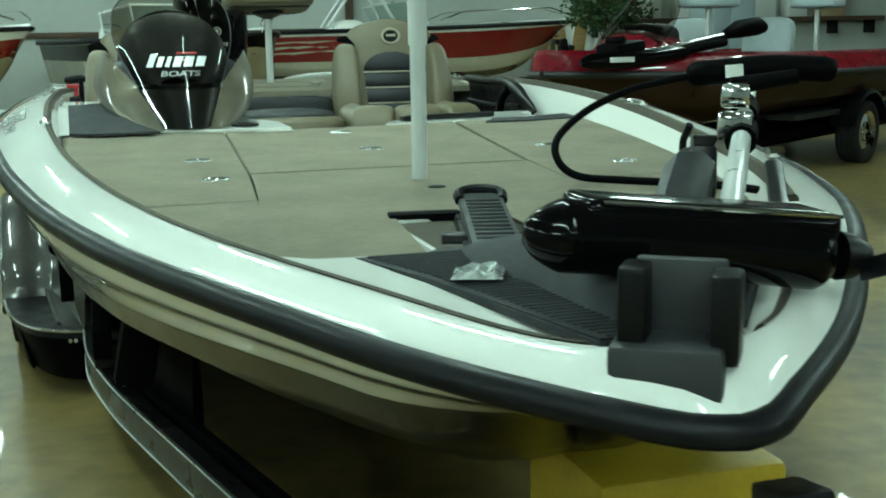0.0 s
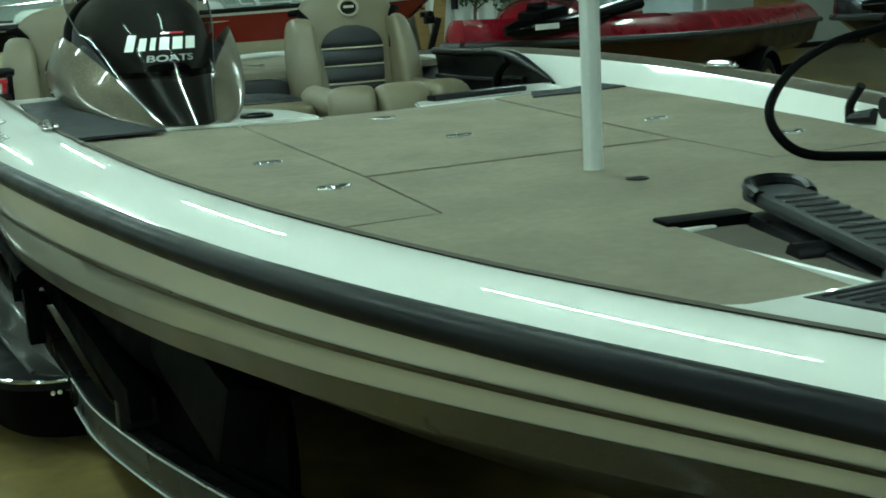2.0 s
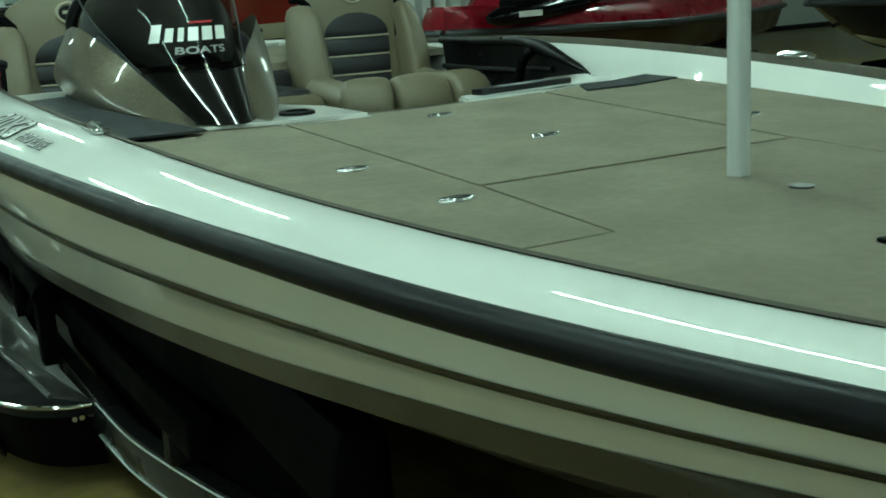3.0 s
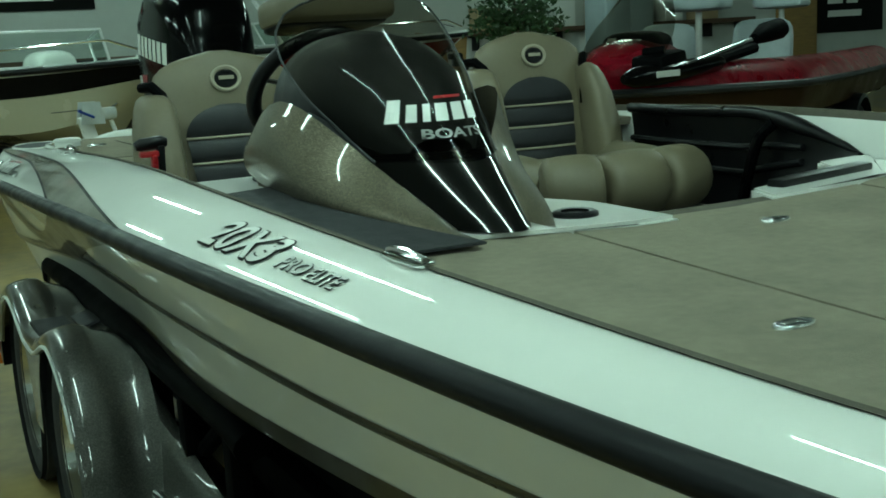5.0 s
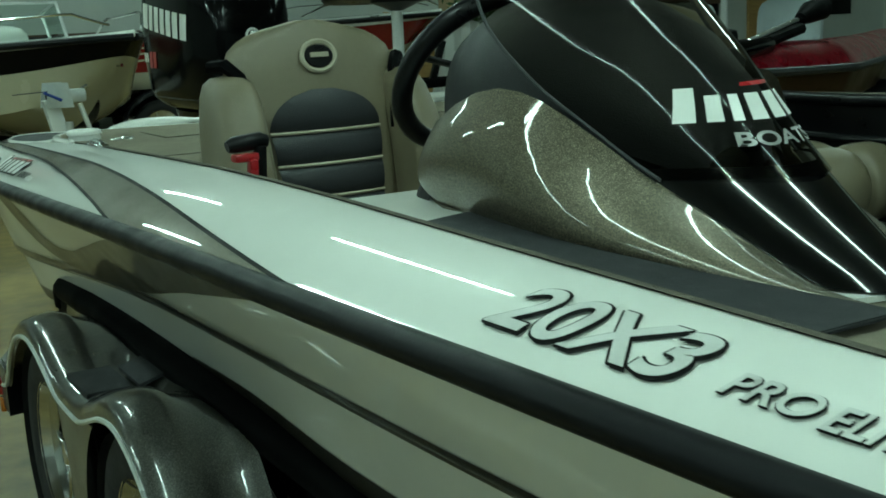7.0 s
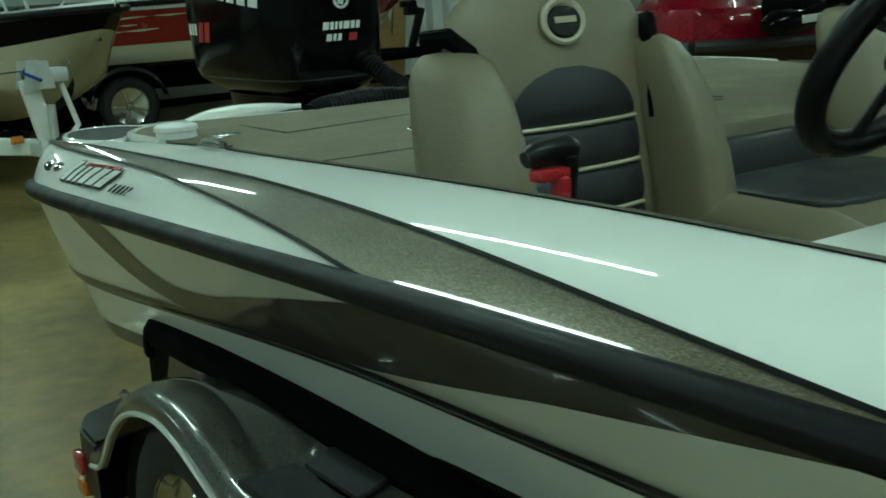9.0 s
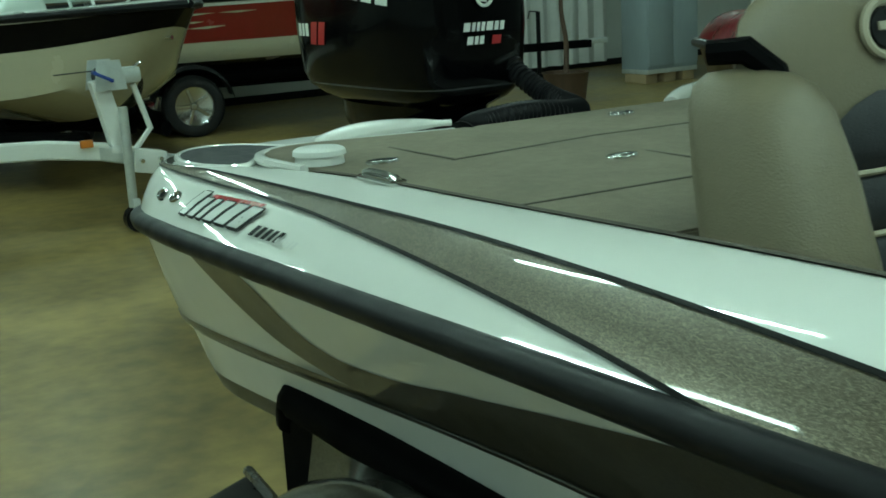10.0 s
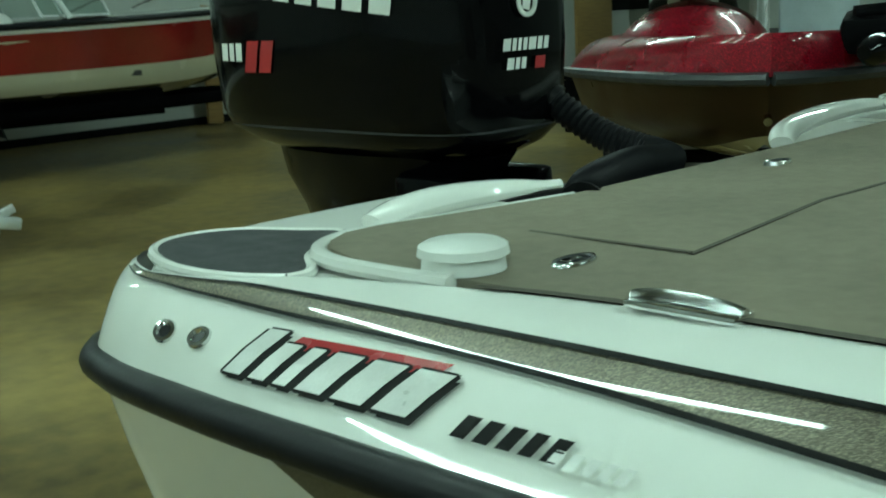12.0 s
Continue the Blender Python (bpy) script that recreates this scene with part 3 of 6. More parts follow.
PAD = [(0.955, 6.815), (0.985, 6.87), (1.0, 6.95), (0.992, 7.03), (0.965, 7.10), (0.92, 7.145), (0.86, 7.15), (0.805, 7.115), (0.765, 7.04), (0.735, 6.985), (0.75, 6.955), (0.81, 6.925), (0.865, 6.885), (0.905, 6.83), (0.93, 6.812)]
for s in (-1, 1):
    rim = smooth_path([(*mirrored(x, y, s), 1.068) for x, y in PAD + PAD[:1]], 4)
    part("step_pad", slab([(q.x, q.y) for q in rim[:-1]], 1.05, 1.073, 0.003), CHARCOAL_PAD, boat, "charcoal rubber boarding step pad")
    part("pad_lip", sweep(rim, 0.0085, 8, cap=False, flat=0.85), GELCOAT, boat, "white rolled lip round the step pad")
    part("step_shelf", slab([mirrored(x, y, s) for x, y in ((0.88, 6.40), (0.91, 6.64), (0.965, 6.80), (1.015, 6.93), (1.015, 7.03), (0.93, 7.145), (0.74, 7.17), (0.40, 7.17), (0.40, 6.6))], 0.8, 1.064, 0.008), GELCOAT, boat, "white moulded stern shelf")
    # carpet's white edge strip, then a low moulded ridge behind it
    edge = smooth_path([(*mirrored(-x, y, s), 1.078) for x, y in AFT], 4)
    part("carpet_edge_strip", sweep([q + Vector((s * 0.008, 0.004, 0)) for q in edge], 0.013, 8, flat=0.8), GELCOAT, boat, "white strip along the carpet edge")
    ridge = smooth_path([(*mirrored(x, y, s), z) for x, y, z in ((0.665, 6.99, 1.068), (0.61, 6.985, 1.08), (0.54, 6.96, 1.09), (0.45, 6.915, 1.095), (0.37, 6.875, 1.095))], 6)
    part("well_coaming", sweep(ridge, [0.012 + 0.022 * math.sin(math.pi * min(1, 0.15 + i / len(ridge))) ** 0.7 for i in range(len(ridge))], 14, flat=0.62), GELCOAT, boat, "white moulded motor-well coaming")
cover = smooth_path([(0.36, 6.90, 1.07), (0.46, 6.94, 1.086), (0.66, 6.97, 1.096), (0.90, 6.98, 1.094), (1.05, 6.97, 1.08)], 6)
part("port_coaming", sweep(cover, [0.014 + 0.02 * math.sin(math.pi * min(1, 0.1 + i / len(cover))) ** 0.6 for i in range(len(cover))], 14, flat=0.6), GELCOAT, boat, "white moulded port coaming")
part("transom", block((1.2, 0.06, 0.5), (0.2, 7.15, 0.70), 0.015), GELCOAT, boat, "white transom")
part("motor_well", block((1.2, 0.30, 0.02), (0.2, 7.0, 0.93), 0.004), GELCOAT, boat)

# ---- cockpit ----
part("cockpit_floor", slab([(-0.78, 3.85), (0.86, 3.85), (1.0, 5.78), (-0.76, 5.78)], 0.65, 0.67), CARPET_DARK, boat, "dark carpeted cockpit floor")
part("bulkhead", block((1.66, 0.03, 0.30), (0.04, 3.90, 0.845), 0.004), GELCOAT, boat, "white cockpit bulkhead")
part("bulkhead", block((1.66, 0.03, 0.36), (0.13, 5.76, 0.87), 0.004), GELCOAT, boat, "white cockpit bulkhead")
# starboard shelf beside and before the console
SH = 1.035
def ramp(x, y):
    return 1.037 + 0.062 * min(1.0, max(0.0, (y - 3.86) / 0.6))


part("console_shelf", slab([(-0.80, 3.86), (-0.56, 3.90), (-0.20, 3.80), (-0.10, 3.80), (-0.10, 4.1), (-0.20, 4.3), (-0.2, 4.70), (-0.70, 4.72), (-0.7, 4.4)], 0.9, SH, 0.008), GELCOAT, boat, "white moulded console shelf")
part("side_shelf", grid([[(x, y, ramp(x, y) - 0.003 - (0.15 if k == 2 else 0)) for k, x in enumerate((inner_at(y).x + 0.03, -0.62, -0.615))] for y in span(3.86, 4.80, 14)]), GELCOAT, boat, "white moulded side shelf")
part("shelf_mat", slab([(-0.862, 3.86), (-0.80, 3.80), (-0.56, 3.80), (-0.60, 3.93), (-0.70, 4.2), (-0.735, 4.50), (-0.872, 4.46)], lambda x, y: ramp(x, y) - 0.003, lambda x, y: ramp(x, y) + 0.003, 0.002), CHARCOAL_PAD, boat, "charcoal non-slip mat")
cup = part("cup_holder", lathe([(0.030, 0.006), (0.028, 0.004), (0, 0.004)], 24, pose(-0.253, 3.955, SH)), BLACK, boat)
part("cup_rim", lathe([(0.030, 0.010), (0.042, 0.012), (0.050, 0.008), (0.051, 0.0)], 28, pose(-0.253, 3.955, SH)), BLACK, cup, "black cup holder rim")

CX = -0.46


def screen(h, s, off=0.0):
    """The windscreen's skin: h from its foot to its crown, s across it."""
    w = cub([0, 0.2, 0.36, 0.5, 0.65, 0.8, 0.95, 1.1, 1.2, 1.26], [0.083, 0.125, 0.16, 0.185, 0.212, 0.228, 0.23, 0.21, 0.165, 0.09], h)
    z = 1.035 + 0.415 * h * (1 - 0.05 * abs(s) ** 3) + off * 0.7
    y = 3.85 + 0.53 * h + 0.02 * math.sin(math.pi * min(1.0, h / 0.72)) + 1.2 * (w * s) ** 2 / (0.085 + 0.285 * h) - off * 0.7
    return Vector((CX + w * s, y, z))


def console_side(s):
    """A side of the console: from its foot up to the screen's edge, then rounding down to the back."""
    up = [screen(h, s, 0.004) for h in span(0, 0.36, 8)]
    up += [Vector((CX + s * x, y, z)) for x, y, z in ((0.182, 4.25, 1.208), (0.206, 4.275, 1.234), (0.23, 4.305, 1.262), (0.25, 4.335, 1.284), (0.264, 4.37, 1.298), (0.272, 4.42, 1.303), (0.275, 4.48, 1.294), (0.272, 4.55, 1.272), (0.268, 4.62, 1.24), (0.262, 4.67, 1.19), (0.255, 4.695, 1.13), (0.25, 4.70, 1.06))]
    n = len(up)
    foot = [Vector((CX + s * cub([0, 0.2, 0.5, 0.75, 1.0], [0.088, 0.17, 0.262, 0.27, 0.235], t), cub([0, 0.2, 0.5, 0.75, 1.0], [3.845, 4.0, 4.32, 4.58, 4.71], t), 1.034 + 0.075 * t)) for t in [i / (n - 1) for i in range(n)]]
    rows = []
    for i in range(n):
        a, b = foot[i], up[i]
        r = []
        for k in range(11):
            q = a.lerp(b, k / 10)
            q.x += s * 0.038 * math.sin(math.pi * (k / 10) ** 0.8) * min(1, (b.z - a.z) / 0.12)
            r.append(q)
        rows.append(r)
    return grid(rows)


def arch_skin(sections):
    """A padded skin over arched sections (y, half width, base height, rise)."""
    return grid([[(CX + w * math.cos(a), y, z + h * math.sin(a) ** 0.6) for a in [math.pi * (1 - k / 22) for k in range(23)]] for y, w, z, h in sections])


console = part("console", console_side(-1), TAUPE, boat, "taupe metal-flake console side")
part("console", console_side(1), TAUPE, boat, "taupe metal-flake console side")
part("console_foot_line", sweep([(CX - x, y, z) for x, y, z in ((0.17, 3.99, 1.045), (0.235, 4.16, 1.06), (0.272, 4.32, 1.073), (0.285, 4.46, 1.085), (0.28, 4.58, 1.095), (0.245, 4.69, 1.105))], 0.006, 8), CARPET_EDGE, boat, "taupe piping along the console foot")
part("console_back", block((0.40, 0.02, 0.24), (CX, 4.72, 0.98), 0.006), VINYL_DARK, boat)
HS = [1.26 * k / 24 for k in range(25)]
part("windscreen", grid([[screen(h, s / 12, 0.012) for s in range(-12, 13)] for h in HS if h > 0.3]), TINTED, boat, "smoke tinted acrylic windscreen").visible_shadow = False
edge = [screen(h, -1, 0.012) for h in HS if h > 0.3] + [screen(1.26, s / 12, 0.012) for s in range(-11, 12)] + [screen(h, 1, 0.012) for h in HS[::-1] if h > 0.3]
part("windscreen_edge", sweep(edge, 0.003, 6), GREY_PLASTIC, boat)
part("screen_base", grid([[screen(h, s / 8, 0.006) for s in range(-8, 9)] for h in span(0, 0.36, 8)]), NOSE, boat, "gloss black console nose")
part("dash_hood", arch_skin([(4.25, 0.10, 1.14, 0.06), (4.30, 0.20, 1.16, 0.08), (4.36, 0.24, 1.17, 0.115), (4.42, 0.264, 1.18, 0.12), (4.55, 0.268, 1.16, 0.115), (4.64, 0.264, 1.12, 0.125), (4.70, 0.26, 1.07, 0.15), (4.74, 0.255, 1.02, 0.18), (4.765, 0.24, 1.0, 0.15), (4.775, 0.20, 0.98, 0.03)]), HOOD, boat, "charcoal padded dash hood")
part("instrument_pod", arch_skin([(4.16, 0.08, 1.16, 0.05), (4.26, 0.15, 1.2, 0.12), (4.36, 0.19, 1.2, 0.20), (4.46, 0.212, 1.2, 0.24), (4.56, 0.216, 1.2, 0.252), (4.66, 0.205, 1.2, 0.245), (4.74, 0.18, 1.2, 0.215), (4.79, 0.14, 1.2, 0.165), (4.815, 0.08, 1.2, 0.06)]), HOOD, boat, "charcoal padded instrument pod")
# word mark on the screen, as plain slanted blocks with a red bar
def on_screen(q, x0, h0):
    h = q[1] + h0
    w = abs(screen(h, 1.0).x - CX)
    return screen(h, (q[0] + x0) / w, 0.016)


def mark_shapes(kind):
    """Flat polygons of a slanted word mark, drawn as plain bars of its size."""
    sl = 0.25
    widths = (0.30, 0.26, 0.20, 0.38, 0.44, 0.46) if kind == "wide" else (0.6, 0.6, 0.55, 0.5, 0.55)
    gap, out, x = (0.15 if kind == "wide" else 0.3), [], 0.0
    for i, w in enumerate(widths):
        h = 1.12 if kind == "wide" and i == 0 else 0.85
        out.append([(x, 0), (x + w, 0), (x + w + sl * h, h), (x + sl * h, h)])
        x += w + gap
    return out


def shape_mesh(polys, k):
    bm = bmesh.new()
    for q in polys:
        (ax, ay), (bx, by), (cx, cy), (dx, dy) = [(x * k, y * k) for x, y in q]
        merge(bm, grid([[(ax + (bx - ax) * i / 3 + (dx - ax) * j / 2, ay + (dy - ay) * j / 2, 0.0) for i in range(4)] for j in range(3)]))
    return bm


def screen_mark(shapes, k, x0, h0, material):
    for q in shapes:
        bm = shape_mesh([q], k)
        for v in bm.verts:
            v.co = on_screen((v.co.x, v.co.y * 1.35), x0, h0)
        part("mark_bar", bm, material, boat, smooth=False)


screen_mark(mark_shapes("wide"), 0.075, -0.12, 0.49, WHITE_DECAL)
screen_mark([[(0, 0), (1.0, 0), (1.06, 0.13), (0.06, 0.13)]], 0.075, -0.01, 0.60, RED_DECAL)
bm = lettering("BOATS", 0.046, 0.001, 0.2)
bmesh.ops.triangulate(bm, faces=bm.faces)
for v in bm.verts:
    v.co = on_screen((v.co.x, v.co.y * 1.35), -0.075, 0.41)
part("screen_lettering", bm, SILVER_DIM, boat, "silver lettering", smooth=False)
# steering wheel
M = pose(-0.45, 4.89, 1.30, 127, 0, 0)
ring = [M @ Vector((0.185 * math.cos(a), 0.185 * math.sin(a), 0)) for a in [2 * math.pi * k / 40 for k in range(41)]]
wheel = part("steering_wheel", sweep(ring, 0.021, 12, cap=False), BLACK, boat, "black padded steering wheel")
bm = sweep([M @ Vector((0, 0, -0.01)), M @ Vector((0, 0, 0.14))], 0.03, 14)
part("steering_column", bm, BLACK, wheel)
bm = lathe([(0, 0.012), (0.05, 0.01), (0.06, -0.005), (0.0, -0.01)], 20, M)
for a in (0.3, 2.84, 4.71):
    sweep([M @ Vector((0.03 * math.cos(a), 0.03 * math.sin(a), 0)), M @ Vector((0.18 * math.cos(a), 0.18 * math.sin(a), 0))], 0.014, 8, bm, flat=0.5)
part("wheel_spokes", bm, GREY_PLASTIC, wheel, "grey wheel spokes")
# throttle lever
thr = part("throttle_box", block((0.05, 0.11, 0.08), (-0.855, 5.20, 1.06), 0.012), BLACK, boat, "black throttle control box")
part("lever_arm", block((0.022, 0.036, 0.10), (-0.825, 5.20, 1.12), 0.008, turn=(8, 0, 0)), BLACK, thr, "black lever arm")
part("lever_trigger", merge(block((0.018, 0.028, 0.085), (-0.848, 5.185, 1.10), 0.006, turn=(8, 0, 0)), block((0.055, 0.03, 0.018), (-0.86, 5.19, 1.145), 0.006)), RED_DECAL, thr, "red trim trigger")
part("lever_grip", sweep([(-0.895, 5.20, 1.168), (-0.88, 5.2, 1.172), (-0.82, 5.2, 1.176), (-0.805, 5.2, 1.174)], [0.012, 0.018, 0.019, 0.013], 12), BLACK, thr, "black lever grip")
# port glove box and side moulding
def pocket(t, k):
    """The port side pocket: t from its pointed front end aft, k from its top edge down."""
    y = 4.36 + 1.26 * t
    q = inner_at(y, 1)
    f = min(1.0, 0.02 + 2.2 * t)
    z1, z0 = 1.02 + 0.105 * math.sin(math.pi / 2 * min(1, 2.1 * t)) - 0.012 * min(1, max(0, 3 * (t - 0.4))), 1.015 - 0.24 * f
    return Vector((q.x - 0.10 - 0.02 * k + 0.025 * math.sin(math.pi * k) * f, y, z1 + (z0 - z1) * k))


part("port_moulding", grid([[pocket(i / 20, k / 8) for k in range(9)] for i in range(21)]), BLACK, boat, "black moulded port storage pocket")
part("pocket_rim", sweep([pocket(i / 20, 0) for i in range(20, -1, -1)] + [pocket(i / 20, 1) for i in range(1, 21)], [0.019] * 14 + [0.026, 0.028, 0.024, 0.018, 0.014, 0.012, 0.008] + [0.012] * 20, 10), BLACK, boat, "black rolled pocket edge")
for k in (0.35, 0.6):
    part("pocket_rib", sweep([pocket(i / 20, k) + Vector((-0.008, 0, 0)) for i in range(4, 21)], 0.012, 8), BLACK, boat)
part("pocket_handle", sweep(smooth_path([pocket(0.42, 0.9) + Vector((-0.02, 0, 0)), pocket(0.38, 0.6) + Vector((-0.05, 0, 0)), pocket(0.34, 0.25) + Vector((-0.05, 0, 0)), pocket(0.30, 0.05) + Vector((-0.02, 0, 0))]), 0.02, 8), BLACK_GLOSS, boat)
part("port_step", slab([(0.36, 3.9), (0.62, 3.92), (0.72, 4.0), (0.90, 4.2), (0.9, 4.0), (0.74, 3.94)], 0.95, 1.03, 0.006), GELCOAT, boat, "white moulded step edge")
part("port_mat", slab([(0.70, 3.955), (0.62, 3.80), (0.80, 3.80), (1.02, 3.86), (1.04, 4.05), (0.85, 3.97)], 1.012, 1.030, 0.002), CHARCOAL_PAD, boat, "charcoal non-slip mat")
part("port_ledge", slab([(0.25, 3.885), (0.36, 3.885), (0.68, 3.955), (0.98, 4.27), (0.94, 4.30), (0.78, 4.28), (0.70, 4.12), (0.30, 4.02)], 0.95, 1.028, 0.006), GELCOAT, boat, "white moulded port ledge")
part("grab_handle", block((0.40, 0.05, 0.022), (0.54, 4.03, 1.036), 0.009, turn=(0, 0, 12)), BLACK, boat)
# cleats on the gunwales
def cleat(p, s, v=0.1):
    q = cap_at(p, v, s, 0.004)
    ob = part("cleat", sweep(smooth_path([q + Vector((0, -0.06, 0.006)), q + Vector((0, -0.03, 0.011)), q + Vector((0, 0.03, 0.011)), q + Vector((0, 0.06, 0.006))], 4), 0.0065, 8), CHROME, boat, "chrome pop-up cleat")
    part("cleat_base", block((0.034, 0.12, 0.008), tuple(q + Vector((0, 0, 0.002))), 0.003), CHROME, ob)


for p, s in ((3.34, 1), (3.40, -1), (6.30, -1), (6.30, 1)):
    cleat(p, s, 0.0)
hk = part("tie_hook", sweep(smooth_path([(0.80, 2.62, 1.01), (0.80, 2.62, 1.05), (0.80, 2.60, 1.08), (0.80, 2.585, 1.10)]), 0.011, 8), BLACK, boat, "black rod tie-down hook")
part("tie_knob", sweep([(0.80, 2.62, 1.02), (0.80, 2.54, 1.03)], [0.012, 0.02], 8), BLACK, hk)
# drain fittings and side marks on the gunwale
for p in (6.90, 6.825):
    q = cap_at(p, 0.66, -1, 0.003)
    n = (cap_at(p, 0.66, -1, 0.01) - cap_at(p, 0.66, -1, 0.0)).normalized()
    m = Matrix.Translation(q) @ n.to_track_quat("Z", "Y").to_matrix().to_4x4()
    v1 = part("drain_fitting", lathe([(0.007, 0.0), (0.010, 0.005), (0.014, 0.004), (0.0155, 0.0)], 20, m), CHROME, boat, "chrome through-hull fitting")
    part("drain_hole", lathe([(0, 0.001), (0.008, 0.001)], 16, m), BLACK, v1)


def cap_words(name, bm, p0, v0, kx, kv, material, lift, label=""):
    """Lays flat shapes on the starboard gunwale, reading towards the bow."""
    bmesh.ops.triangulate(bm, faces=bm.faces)
    for v in bm.verts:
        v.co = cap_at(p0 - v.co.x * kx, min(0.98, max(0.02, v0 - v.co.y * kv)), -1, lift)
    return part(name, bm, material, boat, label, smooth=False)


def grown(bm, d):
    """The same letters drawn a little larger round their outline."""
    out = bmesh.new()
    for dx, dy in ((d, 0), (-d, 0), (0, d), (0, -d), (d * 0.7, d * 0.7), (-d * 0.7, -d * 0.7), (1.6 * d, -1.6 * d)):
        b = bm.copy()
        bmesh.ops.translate(b, vec=(dx, dy, 0), verts=b.verts)
        merge(out, b)
    return out


KV = 1 / 0.225
for body, size, p0, v0, kx in (("20X3", 0.128, 3.95, 0.70, 1.0), ("PRO", 0.054, 3.622, 0.66, 0.92), ("ELITE", 0.056, 3.515, 0.68, 0.74)):
    letters = lettering(body, size, size * 0.018, 0.25)
    cap_words("model_lettering_outline", grown(letters, size * 0.03), p0, v0, kx, KV, BLACK_DECAL, 0.0022)
    cap_words("model_lettering", letters, p0, v0, kx, KV, SILVER, 0.0034, "silver raised lettering")


def gunwale_mark(shapes, k, p0, v0, kv, material, edge=True, lift=0.0058):
    for q in shapes:
        if edge:
            cap_words("mark_edge", grown(shape_mesh([q], k), 0.006), p0, v0, 1.0, kv, BLACK_DECAL, 0.0048)
        cap_words("mark_bar", shape_mesh([q], k), p0, v0, 1.0, kv, material, lift)


gunwale_mark([[(0, 0), (2.0, 0), (2.1, 0.3), (0.1, 0.3)]], 0.105, 6.675, 0.62, KV * 0.55, RED_DECAL, False, 0.004)
gunwale_mark(mark_shapes("wide"), 0.102, 6.745, 0.81, KV * 0.55, SILVER)
gunwale_mark(mark_shapes("narrow"), 0.030, 6.40, 0.83, KV * 0.8, BLACK_DECAL, False)
gunwale_mark(mark_shapes("narrow"), 0.020, 6.29, 0.84, KV * 0.8, SILVER, False)


# ---- seats ----
def cushion(w, d, h, at, turn=(0, 0, 0), puff=0.02, bev=0.05):
    """An upholstered pad with rounded edges and a slightly crowned face."""
    b = bmesh.new()
    bmesh.ops.create_cube(b, size=1)
    bmesh.ops.subdivide_edges(b, edges=b.edges[:], cuts=6, use_grid_fill=True)
    e = 0.22
    for v in b.verts:
        x, y, z = (2 * c for c in v.co)
        k = (abs(x) ** 5 + abs(y) ** 5 + abs(z) ** 5) ** 0.2
        v.co = Vector((x / k * w / 2, y / k * d / 2, z / k * h / 2)) if k else v.co
        v.co.z += puff * (1 - x * x) * (1 - y * y) * (1 if z > 0 else 0)
    bmesh.ops.transform(b, matrix=pose(*at, *turn), verts=b.verts)
    return b


